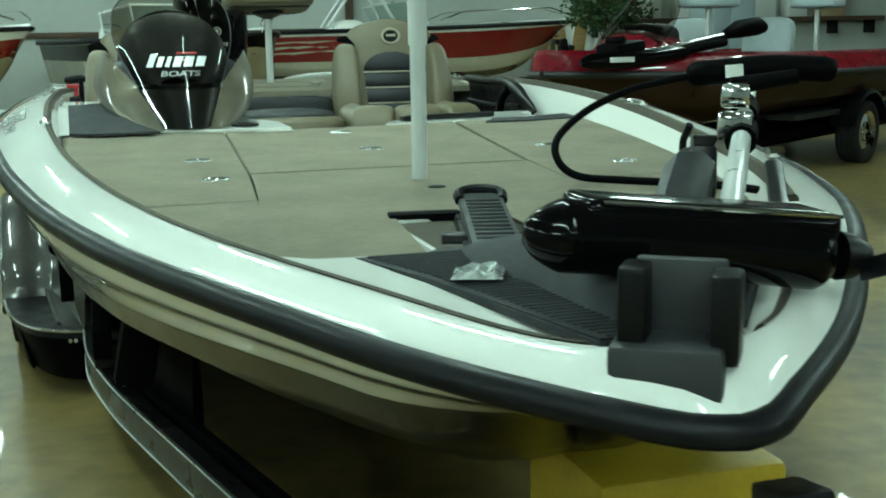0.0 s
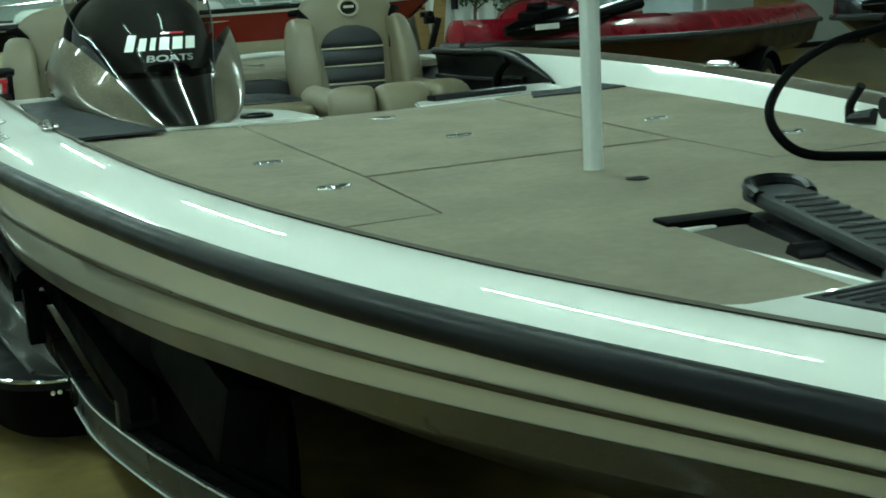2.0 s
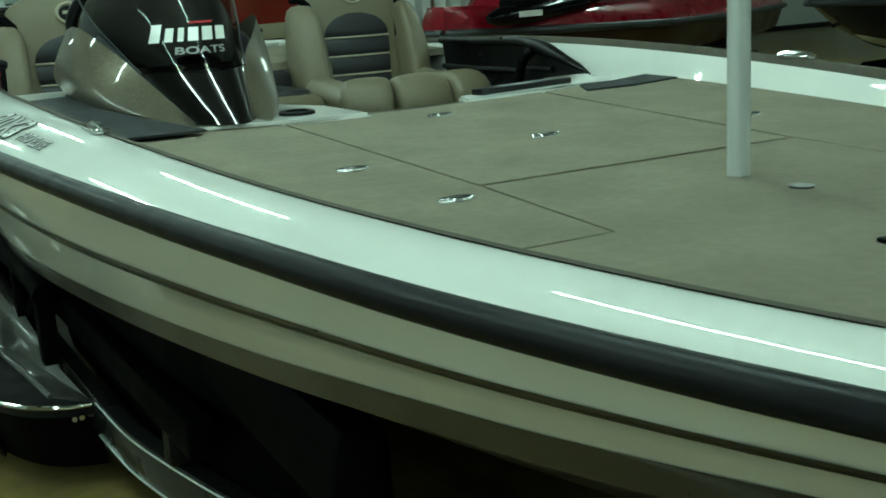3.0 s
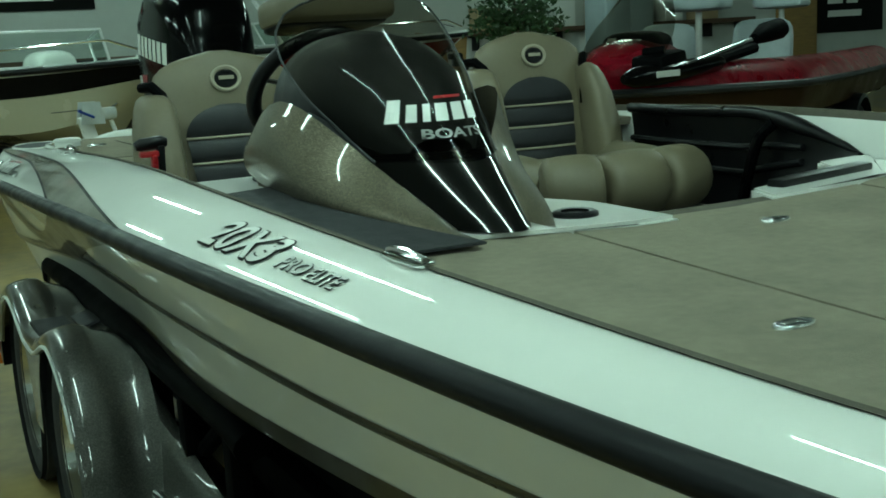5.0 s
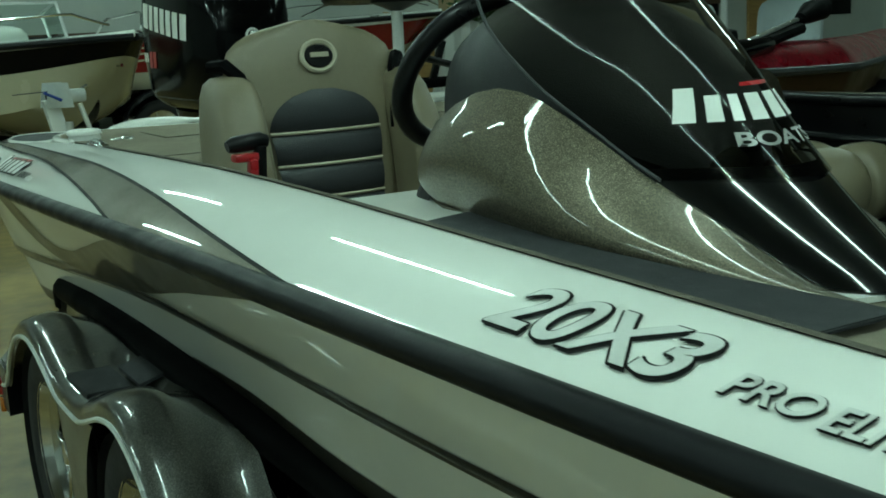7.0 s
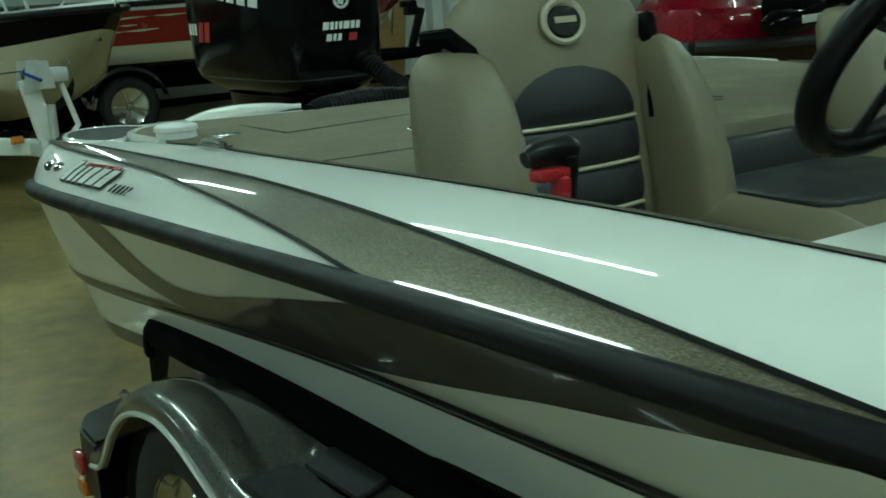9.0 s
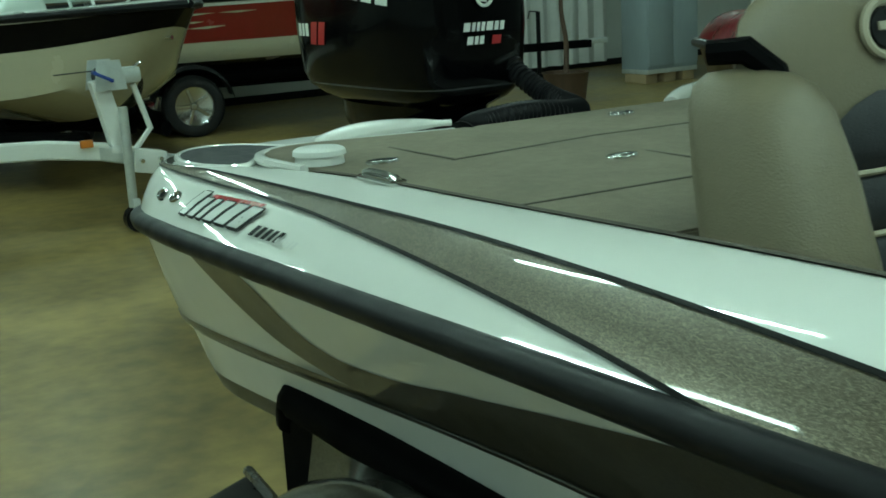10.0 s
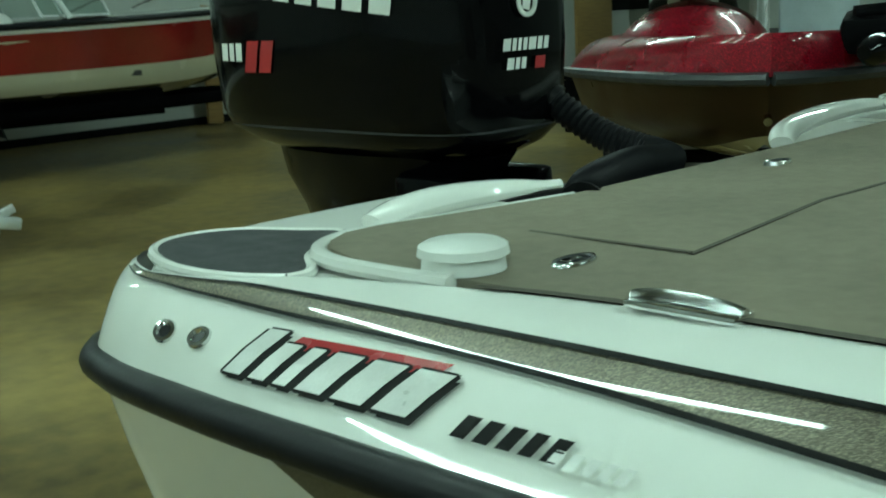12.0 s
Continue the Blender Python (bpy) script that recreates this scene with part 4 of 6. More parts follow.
def bucket_seat():
    """A bass-boat bucket seat; the sitter looks towards -y, the origin is on the floor."""
    ob = thing("bucket_seat", "tan vinyl bucket seat with charcoal ribbed inserts and a round badge", "seat", "cockpit bucket seats")
    lean = 11
    # back shell: a rounded shield
    def outline(z):
        return np.interp(z, [0.0, 0.12, 0.3, 0.42, 0.47, 0.505, 0.53], [0.20, 0.215, 0.232, 0.238, 0.215, 0.15, 0.03])
    def back(x, z, y):
        return Vector((x, y + math.tan(radians(lean)) * z, z + 0.0))
    rows = []
    for k in range(19):
        z = 0.53 * math.sin(k / 18 * math.pi / 2) if k < 18 else 0.53
        w = float(outline(z))
        rows.append([back(w * math.cos(a), z, 0.045 * math.sin(a) * (0.4 + 0.6 * min(1, (0.55 - z) / 0.12))) for a in [2 * math.pi * j / 24 for j in range(24)]])
    bm = grid(rows, close_v=True)
    bmesh.ops.translate(bm, vec=(0, 0.24, 0.88), verts=bm.verts)
    backrest = part("backrest", bm, VINYL, ob, "tan vinyl backrest")
    # charcoal insert with an arched top and pale welts
    def ins(x, z):
        return back(x, z, -0.048 + 0.012 * (x / 0.13) ** 2) + Vector((0, 0.24, 0.88))
    zs = span(0.02, 0.36, 16)
    iw = lambda z: (0.128 + 0.09 * z) * (1 if z < 0.255 else math.sqrt(max(0.0, 1 - ((z - 0.255) / 0.107) ** 2)))
    bands = [(0.02, 0.095), (0.10, 0.175), (0.18, 0.255), (0.26, 0.36)]
    for a, b in bands:
        bm = grid([[ins(iw(z) * (j / 5 - 1), z) + Vector((0, -0.012 * math.sin(math.pi * min(1, max(0, (z - a) / (b - a)))) ** 0.5, 0)) for j in range(11)] for z in span(a, b, 7)])
        part("insert_panel", bm, VINYL_DARK, backrest, "charcoal vinyl insert")
    for z in (0.0975, 0.1775, 0.2575):
        part("welt", sweep([ins((0.128 + 0.09 * z) * (j / 5 - 1), z) + Vector((0, -0.006, 0)) for j in range(11)], 0.0045, 6), PIPING, backrest)
    # side bolsters: squarish pads with a crease down the face
    for s in (-1, 1):
        rows = []
        for x, z, y, w, d in ((0.235, -0.07, -0.05, 0.04, 0.06), (0.245, -0.04, -0.06, 0.062, 0.085), (0.25, 0.06, -0.065, 0.068, 0.095), (0.25, 0.18, -0.062, 0.068, 0.095), (0.245, 0.29, -0.05, 0.062, 0.088), (0.238, 0.355, -0.036, 0.055, 0.078), (0.235, 0.385, -0.028, 0.046, 0.064), (0.235, 0.40, -0.022, 0.028, 0.04), (0.235, 0.404, -0.02, 0.004, 0.006)):
            r = []
            for j in range(20):
                a = 2 * math.pi * j / 20
                c, q = math.cos(a), math.sin(a)
                u, v = math.copysign(abs(c) ** 0.62, c), math.copysign(abs(q) ** 0.62, q)
                r.append(back(s * (x + w * u * (1 + 0.12 * v)), z, y + d * v + 0.022 * s * u * s) + Vector((0, 0.24, 0.88)))
            rows.append(r)
        part("side_bolster", grid(rows, close_v=True, cap_ends=True), VINYL, backrest, "tan vinyl side bolster")
        part("bolster_gap", sweep([back(s * x, z, y) + Vector((0, 0.24, 0.88)) for x, z, y in ((0.182, 0.25, -0.05), (0.196, 0.33, -0.05), (0.212, 0.40, -0.042), (0.235, 0.428, -0.02), (0.262, 0.425, 0.02))], [0.006, 0.012, 0.017, 0.018, 0.016], 8), DEEP_BLACK, backrest, "black hinge cover")
    # badge
    m = Matrix.Translation(ins(0, 0.44) + Vector((0, 0.004, 0))) @ pose(0, 0, 0, 90 - lean + 2, 0, 0)
    badge = part("badge", lathe([(0, 0.012), (0.032, 0.012), (0.034, 0.008), (0.034, 0.0)], 24, m @ Matrix.Diagonal((1.15, 0.85, 1, 1))), BLACK, backrest, "round dark stitched badge")
    part("badge_ring", lathe([(0.034, 0.010), (0.040, 0.013), (0.045, 0.010), (0.045, 0.004)], 24, m @ Matrix.Diagonal((1.15, 0.95, 1, 1))), PIPING, badge)
    part("badge_bar", block((0.05, 0.012, 0.004), tuple(m @ Vector((0, 0.002, 0.014))), 0.001, 1, (90 - lean, 0, 0)), PIPING, badge)
    # cushion with front roll
    part("seat_cushion", cushion(0.46, 0.56, 0.17, (0, -0.08, 0.85), (3, 0, 0), 0.01), VINYL, ob, "tan vinyl seat cushion")
    for a, b in (((-0.30, -0.285, 0.885), (-0.11, -0.35, 0.89)), ((-0.115, -0.352, 0.89), (0.115, -0.352, 0.89)), ((0.11, -0.35, 0.89), (0.30, -0.285, 0.885))):
        a, b = Vector(a), Vector(b)
        ts = (0.0, 0.02, 0.07, 0.15, 0.3, 0.5, 0.7, 0.85, 0.93, 0.98, 1.0)
        part("roll_segment", sweep([a.lerp(b, t) for t in ts], [0.072, 0.09, 0.103, 0.110, 0.114, 0.115, 0.114, 0.110, 0.103, 0.09, 0.072], 20), VINYL, ob, "tan vinyl front roll segment")
    for s in (-1, 1):
        part("cushion_bolster", sweep([(s * 0.245, -0.24, 0.90), (s * 0.25, -0.1, 0.915), (s * 0.245, 0.1, 0.92), (s * 0.23, 0.2, 0.92)], [0.05, 0.07, 0.07, 0.045], 12), VINYL, ob)
    part("seat_box", block((0.44, 0.46, 0.14), (0, 0.0, 0.725), 0.02), GELCOAT, ob, "white moulded seat base")
    return ob


seat = bucket_seat()
seat.matrix_basis = pose(-0.50, 5.30, 0.012)
copy_thing(seat, pose(0.72, 5.40, 0.018, 0, 0, -3))
bench = thing("bench_seat", "tan vinyl centre bench with a charcoal back pad", "seat")
part("seat_pad", cushion(0.56, 0.48, 0.16, (0.13, 5.45, 0.885), (0, 0, 0), 0.012), VINYL, bench, "tan vinyl seat pad")
part("seat_inlay", cushion(0.47, 0.36, 0.05, (0.13, 5.45, 0.958), (0, 0, 0), 0.012), VINYL_DARK, bench, "charcoal vinyl inlay")
part("back_pad", cushion(0.56, 0.10, 0.12, (0.14, 5.69, 0.98), (-8, 0, 0), 0.0), VINYL_DARK, bench, "charcoal vinyl back pad")
part("seat_base", block((0.50, 0.44, 0.16), (0.13, 5.45, 0.74), 0.02), GELCOAT, bench, "white moulded base")


def pedestal(at, seat_on):
    ob = thing("pedestal_seat", "polished aluminium seat pedestal standing on the carpeted deck", "seat post", at=pose(*at))
    bm = bmesh.new()
    n = 32
    prof = [(0.0197 + 0.0006 * math.cos(8 * 2 * math.pi * j / n)) for j in range(n)]
    rows = [[(prof[j] * math.cos(2 * math.pi * j / n), prof[j] * math.sin(2 * math.pi * j / n), z) for j in range(n)] for z in (0.0, 0.25, 0.52)]
    part("post", grid(rows, close_v=True, cap_ends=True), ALUMINIUM, ob, "softly fluted aluminium post")
    return ob


fore = pedestal((0, 2.5, deck_z(0, 2.5)), False)
part("upper_post", sweep([(0, 0, 0.33), (0, 0, 0.95)], 0.0235, 20), ALUMINIUM, fore)
aft = pedestal((0.21, 6.45, deck_z(0, 6.45) + UP), True)
aft["label"] = "tan fishing seat folded on an aluminium post on the after deck"
part("swivel", lathe([(0.02, 0.36), (0.09, 0.39), (0.09, 0.41), (0.0, 0.41)], 20), BLACK, aft)
part("seat_pad", cushion(0.50, 0.44, 0.14, (0.0, -0.02, 0.48), (-6, 0, 0), 0.02), VINYL, aft, "tan vinyl seat pad")
part("seat_shell", cushion(0.46, 0.38, 0.05, (0.0, 0.0, 0.425), (-6, 0, 0), 0.0), BLACK, aft, "dark plastic seat shell")
part("seat_back", cushion(0.46, 0.34, 0.10, (0.20, 0.10, 0.66), (62, 0, 30), 0.02), VINYL, aft, "tan vinyl seat back")

# ---- outboard ----
motor = thing("outboard_motor", "large black outboard motor hung on the transom", "outboard motor")
rows = []
for z, w, y0, y1, sq in [(1.06, 0.13, 7.36, 7.96, 0.5), (1.09, 0.18, 7.30, 8.06, 0.5), (1.12, 0.205, 7.275, 8.12, 0.45), (1.16, 0.215, 7.265, 8.14, 0.42), (1.3, 0.225, 7.262, 8.15, 0.4), (1.45, 0.23, 7.27, 8.14, 0.4), (1.58, 0.225, 7.29, 8.11, 0.42), (1.68, 0.205, 7.33, 8.05, 0.5), (1.74, 0.165, 7.40, 7.95, 0.6), (1.77, 0.10, 7.5, 7.82, 0.8), (1.775, 0.01, 7.6, 7.7, 1.0)]:
    r = []
    for j in range(40):
        a = 2 * math.pi * j / 40
        c, s_ = math.cos(a), math.sin(a)
        r.append((w * math.copysign(abs(c) ** sq, c), (y0 + y1) / 2 + (y1 - y0) / 2 * math.copysign(abs(s_) ** (sq + 0.25), s_), z))
    rows.append(r)
cowl = part("cowl", grid(rows, close_v=True, cap_ends=True), BLACK_GLOSS, motor, "glossy black engine cowl")
part("cowl_seam", grid([[(q[0] * 1.012, 7.7 + (q[1] - 7.7) * 1.006, z) for q in rows[2]] + [] for z in (1.125, 1.14)], close_v=True), GREY_PLASTIC, cowl)
part("lower_cowl", grid([[(w * math.cos(a), yc + d * math.sin(a), z) for a in [2 * math.pi * j / 28 for j in range(28)]] for z, w, yc, d in [(1.07, 0.165, 7.68, 0.36), (1.0, 0.15, 7.70, 0.32), (0.92, 0.10, 7.74, 0.24), (0.84, 0.075, 7.77, 0.18), (0.5, 0.06, 7.80, 0.16), (0.36, 0.055, 7.80, 0.17), (0.30, 0.05, 7.84, 0.2)]], close_v=True, cap_ends=True), BLACK_GLOSS, motor, "black drive leg")
part("anti_cavitation_plate", block((0.18, 0.50, 0.018), (0, 7.92, 0.34), 0.008), BLACK_GLOSS, motor)
part("gearcase", sweep([(0, 7.58, 0.17), (0, 7.66, 0.17), (0, 7.85, 0.17), (0, 8.0, 0.17)], [0.02, 0.06, 0.065, 0.045], 14), BLACK_GLOSS, motor)
part("gearcase_leg", block((0.04, 0.26, 0.2), (0, 7.8, 0.25), 0.015), BLACK_GLOSS, motor)
part("skeg", block((0.015, 0.2, 0.10), (0, 7.82, 0.08), 0.005), BLACK_GLOSS, motor)
prop = part("propeller", sweep([(0, 8.0, 0.17), (0, 8.12, 0.17)], [0.045, 0.035], 12), CHROME, motor, "stainless propeller")
for k in range(3):
    part("blade", block((0.10, 0.012, 0.14), tuple(Vector((0, 8.06, 0.17)) + Matrix.Rotation(2.094 * k, 3, "Y") @ Vector((0, 0, 0.11))), 0.005, 2, (0, math.degrees(2.094 * k), 25)), CHROME, prop)
part("jack_plate", merge(block((0.34, 0.04, 0.42), (0, 7.28, 0.78), 0.008), block((0.30, 0.16, 0.10), (0, 7.37, 0.86), 0.01)), BLACK, motor, "black bracket plate")
for x in (-0.12, 0.12):
    part("clamp_bracket", block((0.05, 0.2, 0.34), (x, 7.42, 0.86), 0.015), BLACK_GLOSS, motor)


def cowl_x(y, z):
    """The cowl's starboard skin."""
    w = float(np.interp(z, [1.16, 1.3, 1.45, 1.58, 1.68], [0.215, 0.225, 0.23, 0.225, 0.205]))
    u = min(0.995, abs(y - 7.706) / 0.444)
    c = math.sqrt(max(0.0, 1 - u ** (2 / 0.65)))
    return -w * c**0.4 - 0.003


def on_cowl(widths, h, gap, shear, t0, z0, material, front=False, tall=(), rise=0.0):
    quads, w = mark_blocks(widths, h, gap, shear, tall)
    for (ax, ay), (bx, by), (cx, cy), (dx, dy) in quads:
        if front:
            b = bmesh.new()
            b.faces.new([b.verts.new((x + t0 - w / 2, 7.2575, y + z0)) for x, y in ((ax, ay), (bx, by), (cx, cy), (dx, dy))])
        else:
            rows = []
            for j in range(4):
                r = []
                for i in range(5):
                    x = ax + (bx - ax) * i / 4 + (dx - ax) * j / 3
                    y, z = t0 - x, z0 + ay + (dy - ay) * j / 3 + rise * x
                    r.append((cowl_x(y, z), y, z))
                rows.append(r)
            b = grid(rows)
        part("mark_bar", b, material, cowl, smooth=False)


on_cowl([0.075, 0.05, 0.055, 0.055, 0.055, 0.055, 0.055], 0.105, 0.02, 0.2, 7.94, 1.425, WHITE_DECAL, rise=-0.12)
on_cowl([0.03, 0.022, 0.026], 0.04, 0.008, 0.15, 8.015, 1.275, WHITE_DECAL)
on_cowl([0.045, 0.045], 0.07, 0.012, 0.35, 7.915, 1.25, RED_DECAL)
on_cowl([0.022, 0.012, 0.010, 0.012, 0.022, 0.014, 0.014], 0.024, 0.005, 0.2, -0.005, 1.283, WHITE_DECAL, True)
on_cowl([0.02, 0.012, 0.014], 0.022, 0.005, 0.2, -0.035, 1.247, WHITE_DECAL, True)
on_cowl([0.03], 0.024, 0.004, 0.2, 0.035, 1.245, RED_DECAL, True)
em = part("emblem", lathe([(0.020, 0.004), (0.029, 0.004), (0.029, 0.0), (0.020, 0.0)], 28, pose(0, 7.257, 1.376, 90, 0, 0)), WHITE_DECAL, cowl, "pale ring emblem")
part("emblem_bar", block((0.022, 0.003, 0.03), (0, 7.256, 1.376), 0.001, 1, (0, 12, 0)), WHITE_DECAL, em)
# ribbed rigging hose from the after deck to the cowl
path = smooth_path([(-0.36, 6.84, 1.065), (-0.30, 6.87, 1.082), (-0.12, 6.92, 1.088), (0.06, 6.97, 1.07), (0.15, 7.05, 1.065), (0.14, 7.18, 1.10), (0.10, 7.30, 1.18)], 22)
hose = thing("rigging_hose", "black ribbed rigging hose running to the outboard", "hose")
part("hose_body", sweep(path, [0.033 if i % 2 else 0.028 for i in range(len(path))], 14), RAIL, hose)
part("hose_collar", sweep(path[-6:], 0.038, 16), BLACK, hose)
part("hose_collar", sweep(path[:4], 0.037, 16), BLACK, hose)

# ---- bow trolling motor ----
troll = thing("trolling_motor", "black bow-mount trolling motor stowed on the foredeck", "trolling motor")
base = part("mount_base", grid([[(cx + w * sx, y, z + hh * max(0, 1 - abs(sx) ** 4)) for sx in (-1, -0.9, -0.6, -0.2, 0.2, 0.6, 0.9, 1)] for y, cx, w, z, hh in [(1.50, -0.12, 0.10, 1.01, 0.02), (1.40, -0.10, 0.13, 1.005, 0.05), (1.25, -0.05, 0.14, 1.0, 0.07), (1.12, -0.05, 0.12, 1.0, 0.06), (1.02, -0.07, 0.09, 0.99, 0.03), (0.97, -0.08, 0.08, 0.985, 0.005)]]), CHARCOAL_PAD, troll, "dark moulded mount base")
yaw = -35
part("mount_plate", block((0.135, 0.18, 0.10), (-0.111, 0.952, 0.955), 0.01, turn=(0, 0, yaw)), GREY_PLASTIC, troll, "dark grey plastic bow bracket")
part("back_plate", block((0.11, 0.02, 0.11), (-0.10, 0.955, 1.04), 0.006, turn=(0, 0, yaw)), GREY_PLASTIC, troll, "grey plastic back plate")
part("bracket_leg", block((0.034, 0.06, 0.11), (-0.168, 0.945, 1.04), 0.008, turn=(0, 0, yaw)), BLACK, troll)
part("bracket_leg", block((0.036, 0.06, 0.11), (-0.078, 0.885, 1.035), 0.008, turn=(0, 0, yaw)), BLACK, troll)
body = smooth_path([(-0.245, 1.12, 1.112), (-0.215, 1.115, 1.105), (-0.16, 1.11, 1.098), (-0.02, 1.10, 1.083), (0.08, 1.09, 1.07), (0.16, 1.08, 1.058), (0.20, 1.075, 1.053)], 6)
lower = part("motor_housing", sweep(body, [max(0.006, 0.05 * min(1, (i / 9) ** 0.55, ((len(body) - 1 - i) / 5 + 0.02) ** 0.5)) for i in range(len(body))], 20), BLACK_GLOSS, troll, "glossy black motor housing")
part("channel", block((0.37, 0.12, 0.05), (0.015, 1.12, 1.11), 0.018, 3, turn=(0, 6, -5)), BLACK_GLOSS, troll, "black stowing channel")
part("channel_edge", sweep([(-0.15, 1.075, 1.148), (0.19, 1.045, 1.113)], 0.003, 6), CHROME, troll)
part("hub", lathe([(0, 0.05), (0.02, 0.045), (0.032, 0.02), (0.035, 0)], 14, pose(0.205, 1.075, 1.053, 0, 95, -5)), BLACK, troll)
for k in (-1, 1):
    part("blade", block((0.006, 0.07, 0.03), (0.222, 1.072 + k * 0.06, 1.048), 0.003, 2, (k * 20, 0, 0)), BLACK, troll)
part("shaft", sweep([(0.10, 1.19, 1.075), (0.82, 2.32, 1.225)], 0.019, 14), ALUMINIUM, troll, "polished steel shaft")
part("arm", sweep([(0.06, 1.24, 1.02), (0.36, 1.74, 1.11)], 0.022, 10, flat=0.6), BLACK, troll, "black folding arm")
part("arm", sweep([(0.24, 1.25, 1.02), (0.50, 1.70, 1.10)], 0.018, 10, flat=0.6), BLACK, troll, "black folding arm")
part("arm_cover", grid([[(x + 0.05 * c, y, z + 0.03 * s_) for c, s_ in ((-1, -1), (-1, 0.3), (-0.5, 1), (0.5, 1), (1, 0.3), (1, -1))] for x, y, z in ((0.09, 1.32, 1.03), (0.16, 1.45, 1.07), (0.24, 1.56, 1.12))]), GREY_PLASTIC, troll, "grey arm cover")
for x, y, z in ((0.47, 1.77, 1.152), (0.60, 1.98, 1.182)):
    part("collar", sweep([(x - 0.02, y - 0.03, z - 0.008), (x + 0.02, y + 0.03, z + 0.008)], 0.032, 12), DEEP_BLACK, troll)
for x, y, z in ((0.28, 1.38, 1.045), (0.40, 1.50, 1.06), (0.46, 1.64, 1.13)):
    part("bolt", sweep([(x - 0.012, y, z), (x + 0.02, y, z)], 0.011, 8), CHROME, troll)
part("chrome_bracket", block((0.06, 0.10, 0.05), (0.52, 1.88, 1.225), 0.012, turn=(0, 0, -32)), CHROME, troll, "polished clamp")
part("depth_collar", block((0.07, 0.05, 0.06), (0.46, 1.78, 1.17), 0.012, turn=(0, 0, -32)), CHROME, troll)
part("release_pedal", block((0.05, 0.13, 0.02), (0.30, 1.62, 1.10), 0.008, turn=(40, 0, -30)), BLACK, troll)
part("head", sweep(smooth_path([(0.70, 2.42, 1.245), (0.76, 2.40, 1.25), (0.90, 2.36, 1.26), (1.02, 2.32, 1.255), (1.06, 2.30, 1.25)], 4), [0.024, 0.034] + [0.039] * 12 + [0.036, 0.032, 0.024], 12, flat=0.85), DEEP_BLACK, troll, "black control head")
part("head_label", block((0.045, 0.002, 0.032), (0.79, 2.343, 1.255), 0.0, 1, (0, -4, -16)), WHITE_DECAL, troll)
part("grip", sweep([(0.55, 1.95, 1.24), (0.68, 1.9, 1.26)], [0.02, 0.016], 10), DEEP_BLACK, troll)
part("bracket_knob", sweep([(0.74, 2.46, 1.06), (0.80, 2.44, 1.06)], 0.026, 10), BLACK, troll)
cable = smooth_path([(0.70, 2.42, 1.24), (0.56, 2.43, 1.215), (0.42, 2.40, 1.17), (0.31, 2.34, 1.11), (0.285, 2.29, 1.06), (0.32, 2.25, 1.022), (0.42, 2.20, 1.012), (0.58, 2.06, 1.010), (0.62, 1.85, 1.012), (0.50, 1.62, 1.015)], 10)
part("cable", sweep(cable, 0.0095, 10), DEEP_BLACK, troll, "thick black control cable")
# foot pedal standing in the deck well
pedal = thing("foot_pedal", "black and grey trolling-motor foot pedal in the deck well", "foot pedal")
pm = pose(-0.075, 1.755, 1.012, 4, 0, -14)
plate = part("pedal_plate", block((0.092, 0.44, 0.024), (0, 0, 0), 0.01), GREY_PLASTIC, pedal, "dark grey ribbed pedal plate")
for i in range(11):
    part("tread_rib", block((0.07, 0.008, 0.005), (0, -0.17 + 0.03 * i, 0.0135), 0.002, 1), GREY_PLASTIC, plate)
part("pedal_rim", sweep(smooth_path([(-0.043, 0.165, 0.006), (-0.045, 0.19, 0.012), (-0.034, 0.212, 0.016), (0.0, 0.222, 0.018), (0.034, 0.212, 0.016), (0.045, 0.19, 0.012), (0.043, 0.165, 0.006)], 5), 0.011, 8), BLACK, pedal)
part("pedal_base", block((0.11, 0.40, 0.08), (0, -0.02, -0.06), 0.015), BLACK, pedal)
part("pedal_pivot", sweep([(-0.09, -0.03, -0.03), (0.09, -0.03, -0.03)], 0.02, 10), BLACK, pedal)
pedal.matrix_basis = pm
# crumpled clear wrapper on the pad
random.seed(5)
bm = grid([[(-0.30 + 0.012 * i + 0.006 * j, 1.27 + 0.014 * j - 0.004 * i, 1.0155 + 0.012 * random.random() * (0 < i < 6) * (0 < j < 6) + 0.002) for i in range(7)] for j in range(7)])
tagged(part("plastic_wrapper", bm, mat("clear_film", (0.30, 0.32, 0.315), 0.1, coat=1.0, vary=0.6, scale=70), None, smooth=False), "crumpled clear plastic wrapper on the bow pad", "wrapper")


